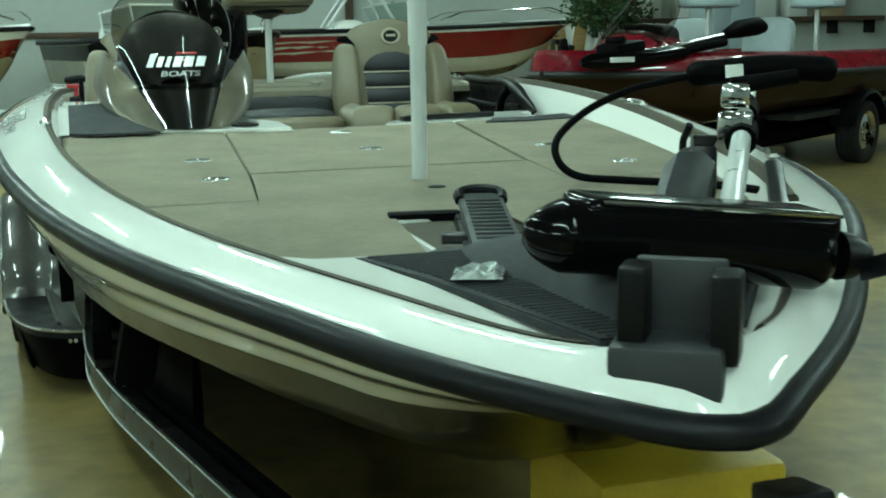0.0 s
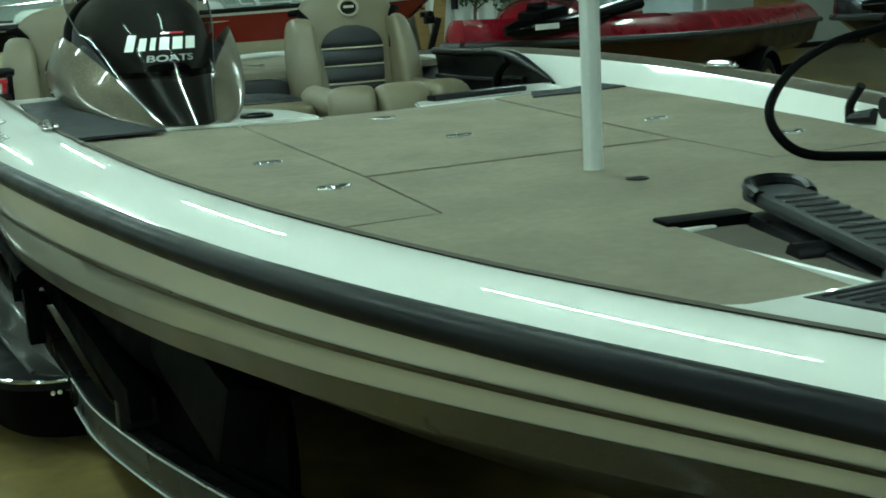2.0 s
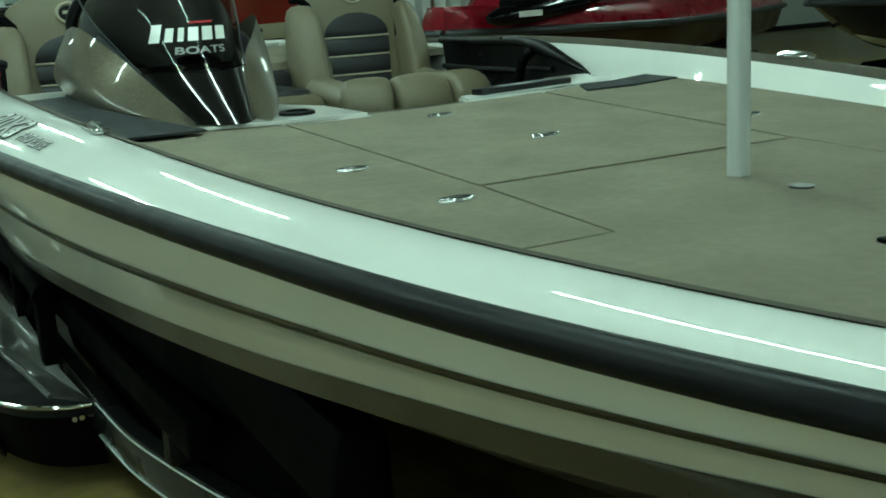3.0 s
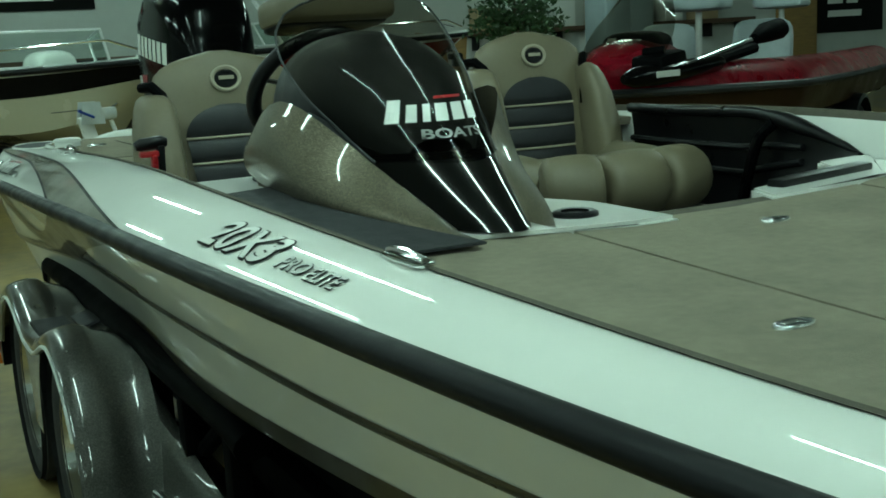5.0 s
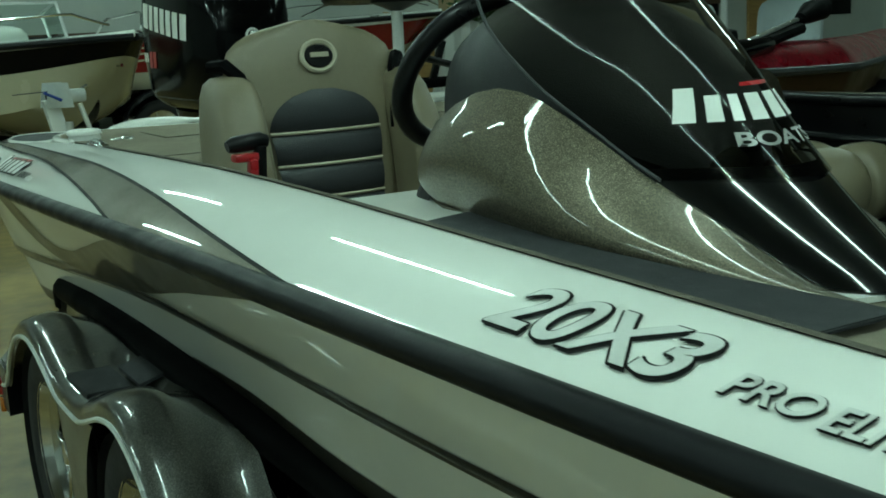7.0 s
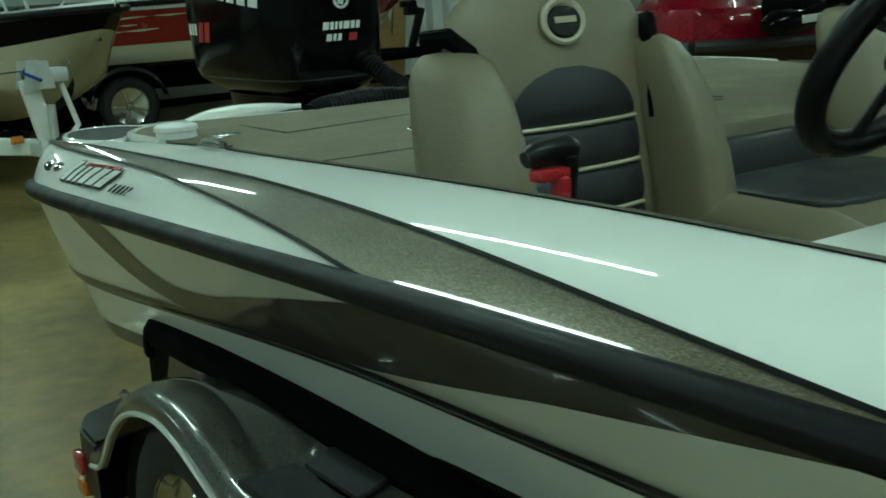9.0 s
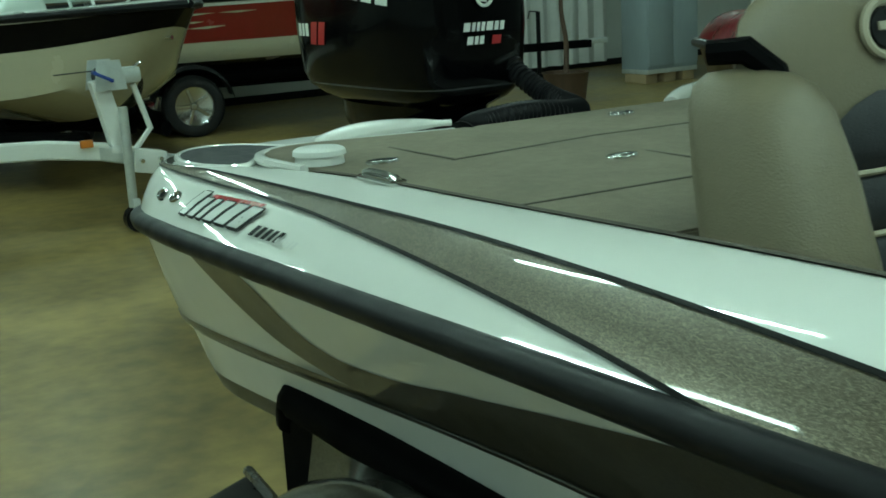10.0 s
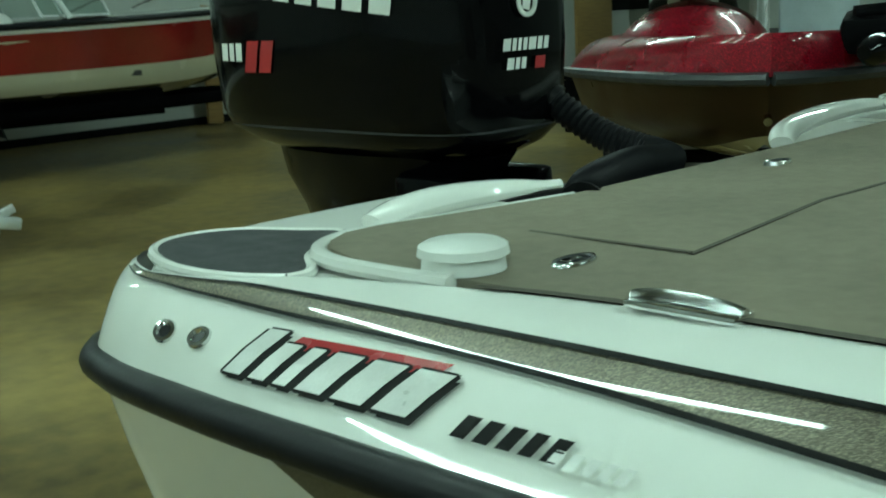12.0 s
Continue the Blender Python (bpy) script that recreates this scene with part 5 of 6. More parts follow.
# ---- trailer under the bass boat ----
def tyre_wheel(parent, at, r=0.33, w=0.2, axis="X"):
    turn = pose(*at, 0, 90, 0) if axis == "X" else pose(*at, 90, 0, 0)
    wh = part("wheel", lathe([(0.10, w * 0.34), (0.17, w * 0.30), (0.195, w * 0.42), (0.205, w * 0.46), (0.205, -w * 0.46), (0.19, -w * 0.3), (0.06, -w * 0.2), (0.0, -w * 0.2)], 28, turn), CHROME, parent, "polished wheel rim")
    prof = [(0.2, w * 0.44), (0.225, w * 0.5), (r - 0.03, w * 0.5), (r - 0.008, w * 0.42)]
    tread = []
    for k in range(4):
        z = w * (0.38 - 0.25 * k)
        tread += [(r, z + w * 0.05), (r, z - w * 0.1), (r - 0.008, z - w * 0.11), (r - 0.008, z - w * 0.19)]
    prof += tread + [(r - 0.008, -w * 0.42), (r - 0.03, -w * 0.5), (0.225, -w * 0.5), (0.2, -w * 0.44)]
    part("tyre", lathe(prof, 36, turn), TYRE, wh, "black rubber tyre")
    for sg in (-1, 1):
        part("hub_cap", lathe([(0.0, 0.03), (0.03, 0.028), (0.042, 0.015), (0.045, 0.0)], 16, turn @ pose(0, 0, sg * w * 0.2, 0, 0 if sg > 0 else 180, 0)), CHROME, wh)
        for k in range(5):
            part("spoke", block((0.036, 0.15, 0.016), (0, 0, 0), 0.005, 1), CHROME, wh).matrix_basis = turn @ Matrix.Rotation(2 * math.pi * k / 5, 4, "Z") @ pose(0, 0.11, sg * w * 0.26)
    return wh


def fender(parent, s, material, y1=5.15, y2=5.97, xo=1.2, xi=0.985):
    """A tandem fender: two round arches joined by a step, with a swept black nose, an after step and an inner skirt."""
    prof = [(4.752, 0.278), (4.785, 0.30), (4.806, 0.39), (4.845, 0.48), (4.90, 0.56), (4.968, 0.624), (5.06, 0.67), (5.15, 0.69), (5.25, 0.677), (5.33, 0.652), (5.41, 0.625), (5.48, 0.61), (5.64, 0.61), (5.71, 0.625), (5.79, 0.652), (5.87, 0.677), (5.97, 0.69), (6.08, 0.674), (6.17, 0.64), (6.25, 0.585), (6.31, 0.525), (6.37, 0.465), (6.44, 0.445)]
    fine = [(q.x, q.y) for q in smooth_path([(y, z, 0) for y, z in prof], 3)]
    rows = []
    for y, z in fine:
        top = min(0.632, z + 0.03) if y < 5.1 else 0.632
        rows.append([(s * (xo - 0.012), y, z - 0.058), (s * xo, y, z - 0.05), (s * (xo + 0.002), y, z - 0.03), (s * (xo - 0.01), y, z - 0.01), (s * (xo - 0.035), y, z), (s * (xo - 0.075), y, z + 0.006), (s * (xo - 0.105), y, z + 0.001), (s * (xo - 0.125), y, z - 0.014), (s * (xi + 0.03), y, z - 0.018 + 0.3 * (top - z)), (s * xi, y, top)])
    f = part("fender", grid(rows), material, parent, "grey metal-flake tandem fender")
    # panel between the wheels
    part("side_panel", grid([[(s * (xo - 0.006), a + (b - a) * k / 4, z) for k in range(5)] for z, a, b in [(z, y1 + math.sqrt(max(0.0, 0.115 - (z - 0.31) ** 2)), y2 - math.sqrt(max(0.0, 0.115 - (z - 0.31) ** 2))) for z in span(0.575, 0.30, 10)]]), material, f)
    part("fender_step", slab([(s * (xo - 0.025), 5.46), (s * (xo - 0.13), 5.46), (s * (xo - 0.13), 5.66), (s * (xo - 0.025), 5.66)], 0.606, 0.6195, 0.002), CHARCOAL_PAD, f, "black non-slip fender step")
    part("inner_step", slab([(s * (xi + 0.01), 5.47), (s * (xi + 0.068), 5.47), (s * (xi + 0.068), 5.65), (s * (xi + 0.01), 5.65)], lambda x, y: 0.604 + 0.27 * max(0.0, xo - 0.13 - abs(x)), lambda x, y: 0.612 + 0.27 * max(0.0, xo - 0.13 - abs(x))), CHARCOAL_PAD, f, "black non-slip inner pad")
    nose = [(q.x * s, q.y) for q in smooth_path([(0.868, 4.12, 0), (0.95, 4.145, 0), (1.04, 4.22, 0), (1.11, 4.36, 0), (1.16, 4.56, 0), (1.192, 4.82, 0)], 5)]
    part("nose_step", slab(nose + [(s * 1.015, 4.835), (s * 0.955, 4.215)], 0.25, 0.285, 0.004), RAIL, f, "black non-slip front step")
    part("nose_web", slab([(s * 0.868, 4.125), (s * 0.955, 4.215), (s * 1.02, 4.85), (s * 0.985, 4.90), (s * 0.90, 4.4)], 0.24, lambda x, y: 0.288 + 0.04 * max(0.0, y - 4.25), 0.004), material, f)
    # Nose skin runs almost to the floor, its lower part standing for shade.
    part("fender_nose", grid([[(x * (1 - 0.012 * k), y + 0.02 * k * (y < 4.4), 0.28 - 0.054 * k) for x, y in nose] for k in range(5)]), DEEP_BLACK, f, "black fender nose, drawn down over the shaded floor")
    part("inner_skirt", grid([[Vector((s * a[0], a[1], a[2])).lerp(Vector((s * b[0], b[1], b[2])), k / 5) + Vector((0, 0, -0.012 * math.sin(math.pi * k / 5))) for k in range(6)] for a, b in zip(smooth_path([(0.988, 5.35, 0.632), (0.988, 5.15, 0.640), (0.99, 4.98, 0.628), (0.992, 4.85, 0.50), (1.0, 4.79, 0.33), (1.01, 4.755, 0.288)], 4), smooth_path([(0.98, 5.35, 0.55), (0.965, 5.12, 0.56), (0.945, 4.95, 0.50), (0.925, 4.70, 0.40), (0.905, 4.45, 0.33), (0.875, 4.16, 0.288)], 4))]), material, f, "sloping inner skirt")
    part("nose_ridge", sweep([(s * 1.03, 4.84, 0.31), (s * 1.01, 4.70, 0.296), (s * 0.96, 4.225, 0.289)], 0.009, 8), material, f)
    part("nose_lip", sweep([(x * 1.004, y - 0.004, 0.281) for x, y in nose], 0.007, 8), CHROME, f, "chrome lip")
    for x in (0.90, 0.92):
        part("nose_bolt", sweep([(s * x, 4.16, 0.245), (s * x, 4.12, 0.245)], 0.008, 8), CHROME, f)
    rear = [(s * x, y) for x, y in ((1.195, 6.42), (1.19, 6.54), (1.15, 6.63), (1.03, 6.69), (1.035, 6.44))]
    part("rear_step", slab(rear, 0.30, 0.452, 0.008), BLACK, f, "black non-slip after step")
    part("step_ridge", sweep([(s * 1.03, 6.69, 0.455), (s * 1.05, 6.52, 0.46), (s * 1.09, 6.40, 0.47)], 0.012, 8), material, f)
    part("fender_lip", sweep([(s * (xo + 0.001), y, z - 0.05) for y, z in fine if y > 4.85], 0.0065, 6), ALUMINIUM, f, "bright arch lip")
    part("marker_lamp", block((0.02, 0.06, 0.05), (s * 1.19, 6.565, 0.36), 0.006), RED_LENS, f)
    part("marker_lamp", block((0.02, 0.05, 0.04), (s * 1.19, 6.56, 0.30), 0.006), AMBER, f)
    return f


def box_sweep(path, w, h, bm=None):
    """A rectangular tube with eased edges along a level path."""
    path = [Vector(p) for p in path]
    e = 0.18
    sec = [(-1, -1 + e), (-1 + e, -1), (1 - e, -1), (1, -1 + e), (1, 1 - e), (1 - e, 1), (-1 + e, 1), (-1, 1 - e)]
    rows = []
    for i, p in enumerate(path):
        d = path[min(i + 1, len(path) - 1)] - path[max(i - 1, 0)]
        n = Vector((d.y, -d.x, 0)).normalized()
        rows.append([p + n * (a * w / 2) + Vector((0, 0, b * h / 2)) for a, b in sec])
    return merge(bm, grid(rows, close_v=True, cap_ends=True))


trailer = thing("boat_trailer", "grey metal-flake tandem-axle boat trailer", "trailer")
for s in (-1, 1):
    fender(trailer, s, FENDER)
    for y in (5.15, 5.97):
        tyre_wheel(trailer, (s * 1.075, y, 0.31), 0.31, 0.19)
    rail_path = smooth_path([(s * 0.83, 6.9, 0.26), (s * 0.84, 4.6, 0.25), (s * 0.838, 3.95, 0.25), (s * 0.82, 3.68, 0.25), (s * 0.765, 3.36, 0.25), (s * 0.705, 3.10, 0.25), (s * 0.60, 2.7, 0.25), (s * 0.50, 2.3, 0.255), (s * 0.28, 1.4, 0.27), (s * 0.05, 0.5, 0.28)], 6)
    part("frame_rail", box_sweep(rail_path, 0.055, 0.105), TRAILER_PAINT, trailer, "dark painted box-section frame rail")
    for dz in (-0.047, 0.047):
        part("rail_pinstripe", sweep([q + Vector((s * 0.028, -0.008, dz)) for q in rail_path[10:]], 0.003, 6), ALUMINIUM, trailer)
    # Added dark strip: the rail's inner side mirroring the dark hull.
    part("rail_shade_strip", box_sweep([q + Vector((-s * 0.075, 0, -0.01)) for q in rail_path[14:]], 0.03, 0.13), DEEP_BLACK, trailer)
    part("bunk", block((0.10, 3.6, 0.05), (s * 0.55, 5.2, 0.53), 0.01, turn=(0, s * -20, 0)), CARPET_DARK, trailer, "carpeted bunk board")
    part("bunk", block((0.10, 2.0, 0.16), (s * 0.66, 3.65, 0.56), 0.02, turn=(0, s * -12, s * 3)), DEEP_BLACK, trailer, "black bunk, deepened to darken the gap under the hull board")
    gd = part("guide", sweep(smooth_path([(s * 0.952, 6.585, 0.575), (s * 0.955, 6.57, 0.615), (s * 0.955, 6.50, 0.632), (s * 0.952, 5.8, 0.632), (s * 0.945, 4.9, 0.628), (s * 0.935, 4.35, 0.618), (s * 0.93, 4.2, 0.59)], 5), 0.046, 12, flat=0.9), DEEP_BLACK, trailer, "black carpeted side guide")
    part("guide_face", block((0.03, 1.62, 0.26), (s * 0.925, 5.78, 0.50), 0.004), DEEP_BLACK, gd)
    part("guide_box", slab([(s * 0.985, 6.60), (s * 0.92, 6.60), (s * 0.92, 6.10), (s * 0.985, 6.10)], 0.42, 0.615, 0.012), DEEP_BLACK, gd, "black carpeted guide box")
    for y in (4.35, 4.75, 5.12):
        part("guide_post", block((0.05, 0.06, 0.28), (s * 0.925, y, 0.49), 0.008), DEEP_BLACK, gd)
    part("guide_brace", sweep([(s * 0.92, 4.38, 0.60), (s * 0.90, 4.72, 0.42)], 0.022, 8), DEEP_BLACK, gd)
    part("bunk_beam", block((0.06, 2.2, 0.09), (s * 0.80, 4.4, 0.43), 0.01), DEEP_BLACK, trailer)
    # Tall thin sheet added to paint the under-hull shade; no trailer member.
    part("underhull_shade_sheet", sweep(smooth_path([(s * 0.76, 4.9, 0.42), (s * 0.76, 3.95, 0.40), (s * 0.74, 3.6, 0.38), (s * 0.66, 3.25, 0.36), (s * 0.55, 2.9, 0.34)], 6), 0.016, 8, flat=12.0), DEEP_BLACK, trailer, "near-black sheet standing in for the shade under the hull")
    for y in (3.6, 4.4, 6.1):
        part("bunk_bracket", block((0.05, 0.06, 0.3), (s * 0.60, y, 0.42), 0.008), BLACK, trailer)
for y in (5.15, 5.97):
    part("axle", sweep([(-0.9, y, 0.31), (0.9, y, 0.31)], 0.03, 8), BLACK, trailer)
for y in (3.5, 6.4):
    part("crossmember", block((1.66, 0.06, 0.08), (0, y, 0.35), 0.008), BLACK, trailer)
part("tongue", block((0.10, 1.1, 0.10), (0, 0.45, 0.285), 0.01), FENDER, trailer)
part("winch_post", block((0.07, 0.08, 0.52), (0, 0.82, 0.57), 0.01, turn=(-8, 0, 0)), BLACK, trailer)
part("tongue_jack", merge(sweep([(0.12, 0.5, 0.12), (0.12, 0.5, 0.75)], 0.03, 10), sweep([(0.085, 0.5, 0.06), (0.155, 0.5, 0.06)], 0.06, 14)), GALVANISED, trailer)
stand = thing("yellow_stand", "yellow painted floor stand under the boat's bow", "stand")
part("stand_body", block((0.36, 0.34, 0.30), (0.17, 1.55, 0.47), 0.02), YELLOW, stand)
part("stand_foot", block((0.46, 0.44, 0.06), (0.17, 1.55, 0.03), 0.01), YELLOW, stand)
part("stand_leg", block((0.14, 0.14, 0.30), (0.17, 1.55, 0.19), 0.01), YELLOW, stand)
part("stand_wheel", sweep([(0.40, 1.62, 0.47), (0.45, 1.62, 0.47)], 0.045, 14), BLACK, stand)


# ---- other boats in the showroom ----
def shell(parent, L, B, z0, z1, bands, blunt=0.5, sheer=0.12, rail=RAIL, forefoot=0.55, full=0.42):
    """A planing hull: bow at the origin towards -y. bands: (fraction of the height at its top, material) from the keel up."""
    ps = [(i / 36) ** 1.3 for i in range(37)]
    def half(t):
        return B / 2 * min(1, (t / blunt) ** 0.62 if t < blunt else 1) * (1 - 0.06 * max(0, t - 0.6) / 0.4)
    def pt(t, f, s):
        top = z1 + sheer * (1 - t) ** 2
        rise = (1 - min(1, t / 0.35)) ** 2
        low = z0 + (top - z0) * forefoot * rise
        w = half(t) * (0.02 + 0.98 * min(1, (f + 0.02) / full) ** 0.7 * (0.84 + 0.16 * f))
        return Vector((s * w, L * t + 1.6 * forefoot * rise * (1 - f) * (0.4 + 0.6 * (1 - t)), low + (top - low) * f))
    f0 = 0.0
    for f1, m, lab in bands:
        for s in (-1, 1):
            fs = span(f0, f1, 5)
            part("hull_band", grid([[pt(t, f, s) for f in fs] for t in ps]), m, parent, lab)
        end = [pt(1, f, -1) for f in span(f0, f1, 4)] + [pt(1, f, 1) for f in span(f1, f0, 4)]
        b = bmesh.new()
        b.faces.new([b.verts.new(q) for q in end])
        part("transom", b, m, parent)
        f0 = f1
    for s in (-1, 1):
        part("rub_rail", sweep([pt(t, 1.0, s) + Vector((s * 0.01, 0, -0.01)) for t in ps], 0.03, 8), rail, parent)
    def top(t, k):
        return pt(t, 1, 1).lerp(pt(t, 1, -1), (1 - k) / 2)
    return ps, pt, half, top


def boat_trailer(name_at, L, z, material, label, group="showroom boat trailers", axle=0.66, jack=True, track=0.95):
    tr = thing("boat_trailer", label, "trailer", group, at=name_at)
    for s in (-1, 1):
        part("frame_rail", sweep([(s * 0.7, L, z), (s * 0.7, L * 0.4, z), (s * 0.05, -0.25, z) if jack else (s * 0.35, 0.9, z)], 0.045, 8, flat=1.4), material, tr)
        tyre_wheel(tr, (s * track, L * axle, 0.31), 0.31)
        rows = [[(s * (track - 0.13), L * axle - 0.42 * math.cos(a), 0.31 + 0.42 * math.sin(a)), (s * (track + 0.12), L * axle - 0.42 * math.cos(a), 0.31 + 0.42 * math.sin(a)), (s * (track + 0.13), L * axle - 0.42 * math.cos(a), 0.27 + 0.42 * math.sin(a))] for a in span(0.2, 2.94, 14)]
        part("fender", grid(rows), BLACK, tr, "black wheel arch")
    for t in (0.4, 0.95):
        part("crossmember", block((1.4, 0.06, 0.08), (0, L * t, z), 0.008), material, tr)
    # Bunk boards, made extra deep so the space under the hull reads dark.
    for s in (-1, 1):
        part("bunk", block((0.10, L * 0.6, 0.26), (s * 0.58, L * 0.64, z + 0.02), 0.015), DEEP_BLACK, tr, "black bunk, deepened to darken the gap under the hull")
    part("axle", sweep([(-track, L * axle, 0.31), (track, L * axle, 0.31)], 0.03, 8), BLACK, tr)
    if jack:
        part("tongue", block((0.1, 1.5, 0.1), (0, -0.6, z), 0.01), material, tr)
        part("coupler", block((0.09, 0.3, 0.07), (0, -1.45, z + 0.03), 0.02), GALVANISED, tr)
    if jack:
        part("winch_post", merge(block((0.08, 0.09, 0.55), (0, 0.1, z + 0.28), 0.01, turn=(18, 0, 0)), block((0.16, 0.14, 0.12), (0, 0.16, z + 0.52), 0.02)), BLACK, tr, "black winch post")
        part("winch_drum", sweep([(-0.1, 0.16, z + 0.60), (0.1, 0.16, z + 0.60)], 0.05, 12), BLACK, tr)
        part("bow_stop", block((0.12, 0.06, 0.08), (0, 0.26, z + 0.6), 0.02), BLACK, tr)
    part("keel_support", block((0.5, 0.1, 0.16), (0, L * 0.75, z + 0.08), 0.01), material, tr)
    if jack:
        part("jack_post", sweep([(0.16, -0.7, 0.16), (0.16, -0.7, 0.98)], 0.028, 12), BLACK, tr, "black tongue jack")
        part("jack_wheel", sweep([(0.125, -0.7, 0.09), (0.195, -0.7, 0.09)], 0.09, 16), BLACK, tr)
        part("jack_fork", block((0.1, 0.05, 0.12), (0.16, -0.7, 0.16), 0.01), BLACK, tr)
        part("jack_crank", sweep([(0.16, -0.7, 0.98), (0.16, -0.58, 0.99), (0.16, -0.56, 0.90)], 0.01, 6), BLACK, tr)
    return tr


def runabout(at, L, B, band, label, low=CREAM, bim=True, split=0.45, top_=0.80, z0=0.42, z1=1.36, full=0.42, slashes=False):
    ob = thing("runabout", label, "boat", "showroom runabouts", at=at)
    ps, pt, half, top = shell(ob, L, B, z0, z1, [(split, low, "cream hull bottom"), (top_, band, "coloured hull band"), (1.0, GELCOAT, "white upper hull")], 0.5, 0.10, RAIL, 0.4, full)
    for s in (-1, 1) if slashes else ():
        for t0, t1, a0, a1, b0, b1 in ((0.99, 0.66, 0.50, 0.62, 0.56, 0.64), (0.99, 0.74, 0.60, 0.70, 0.69, 0.72), (0.97, 0.60, 0.74, 0.80, 0.79, 0.815), (0.90, 0.70, 0.66, 0.69, 0.69, 0.705), (0.99, 0.86, 0.43, 0.47, 0.52, 0.49)):
            part("hull_graphic", grid([[pt(t0 + (t1 - t0) * i / 10, lo + (hi - lo) * j / 2, s) + Vector((s * 0.006, 0, 0)) for j in range(3)] for i in range(11) for lo, hi in ((a0 + (a1 - a0) * i / 10 + 0.012 * (i % 3), b0 + (b1 - b0) * i / 10 + 0.008 * (i % 2)),)]), CREAM, ob, "cream torn-edge slash")
    # foredeck, coamings, cockpit well
    part("foredeck", grid([[top(t, k) + Vector((0, 0, 0.05 * (1 - k * k))) for k in (-1, -0.8, -0.4, 0, 0.4, 0.8, 1)] for t in ps if t <= 0.46]), GELCOAT, ob, "white foredeck")
    for s in (-1, 1):
        part("side_deck", grid([[top(t, s * k) for k in (1, 0.9, 0.78)] + [top(t, s * 0.77) + Vector((0, 0, -0.35))] for t in ps if t >= 0.4]), GELCOAT, ob, "white side deck")
    part("sole", slab([(-half(0.5) * 0.8, L * 0.4), (half(0.5) * 0.8, L * 0.4), (half(0.9) * 0.8, L * 0.99), (-half(0.9) * 0.8, L * 0.99)], 0.85, 0.9), CARPET_DARK, ob)
    part("engine_cover", block((B * 0.5, 0.7, 0.4), (0, L * 0.9, 1.1), 0.06, 3), VINYL_GREY, ob, "pale vinyl sun pad")
    # windscreen: three panes in a bright frame
    z = z1 + 0.08
    w = half(0.44) * 0.8
    corners = [(-w, L * 0.56), (-w * 0.78, L * 0.43), (w * 0.78, L * 0.43), (w, L * 0.56)]
    for (x0, y0), (x1, y1) in zip(corners, corners[1:]):
        n = Vector((0, 0.16, 0.36))
        a, b = Vector((x0, y0, z)), Vector((x1, y1, z))
        q = [a, b, b + n * (1 if y1 < L * 0.5 else 0.75), a + n * (1 if y0 < L * 0.5 else 0.75)]
        g = bmesh.new()
        g.faces.new([g.verts.new(v) for v in q])
        fr = part("windscreen_frame", sweep(q + [q[0]], 0.016, 6), ALUMINIUM, ob, "bright metal windscreen frame")
        part("pane", g, CLEAR, fr, "clear windscreen pane")
    for s in (-1, 1):
        part("seat", cushion(0.5, 0.5, 0.62, (s * 0.48, L * 0.64, 1.18), (0, 0, 0), 0.03), GELCOAT, ob, "white vinyl seat")
    # bow rail and fittings
    for s in (-1, 1):
        r = [top(t, s * 0.9) + Vector((0, 0, 0.05 + 0.16 * min(1, t / 0.08) * min(1, (0.42 - t) / 0.08))) for t in ps if 0.01 < t < 0.42]
        part("bow_rail", sweep(r, 0.012, 6), CHROME, ob, "chrome bow rail")
        part("cleat", block((0.03, 0.12, 0.03), tuple(top(0.22, s * 0.94) + Vector((0, 0, 0.02))), 0.01), CHROME, ob)
    part("bow_eye", sweep([pt(0.0, 0.55, 1) + Vector((-0.0, 0.02, 0)), pt(0.0, 0.55, 1) + Vector((0, -0.06, 0))], 0.015, 8), CHROME, ob)
    if bim:
        for s in (-1, 1):
            part("tower_leg", sweep([(s * half(0.5) * 0.85, L * 0.52, 1.42), (s * half(0.5) * 0.75, L * 0.60, 2.2)], 0.025, 8), ALUMINIUM, ob, "bright tower leg")
            part("tower_leg", sweep([(s * half(0.5) * 0.85, L * 0.70, 1.42), (s * half(0.5) * 0.75, L * 0.60, 2.2)], 0.025, 8), ALUMINIUM, ob, "bright tower leg")
        part("tower_bar", sweep([(-half(0.5) * 0.75, L * 0.60, 2.2), (half(0.5) * 0.75, L * 0.60, 2.2)], 0.025, 8), ALUMINIUM, ob)
    return ob


def facing(bow, stern):
    """The pose that puts a boat's bow at one place with its stern towards another."""
    d = Vector((stern[0] - bow[0], stern[1] - bow[1], 0))
    return pose(bow[0], bow[1], 0, 0, 0, math.degrees(math.atan2(d.y, d.x)) - 90)


m = facing((6.3, 16.3), (1.4, 17.0))
runabout(m, 5.4, 2.3, RED_PAINT, "white runabout with red band and cream bottom", CREAM, True, 0.43, 0.90, 0.62, full=0.2, slashes=True)
boat_trailer(m, 5.4, 0.55, DEEP_BLACK, "black painted single-axle boat trailer", axle=0.73)
m = facing((1.0, 12.3), (-0.55, 17.4))
runabout(m, 5.0, 2.25, BLACK_GLOSS, "white runabout with black band and cream bottom", CREAM, False, 0.69, 0.94, 0.5, 1.27, 0.3)
boat_trailer(m, 5.0, 0.42, DEEP_BLACK, "black painted single-axle boat trailer", jack=False)
m = facing((-1.45, 14.6), (-5.2, 17.3))
runabout(m, 4.6, 2.1, RED_PAINT, "white runabout with a red band beside the wall", CREAM, False)
boat_trailer(m, 4.6, 0.42, DEEP_BLACK, "black painted single-axle boat trailer", jack=False)


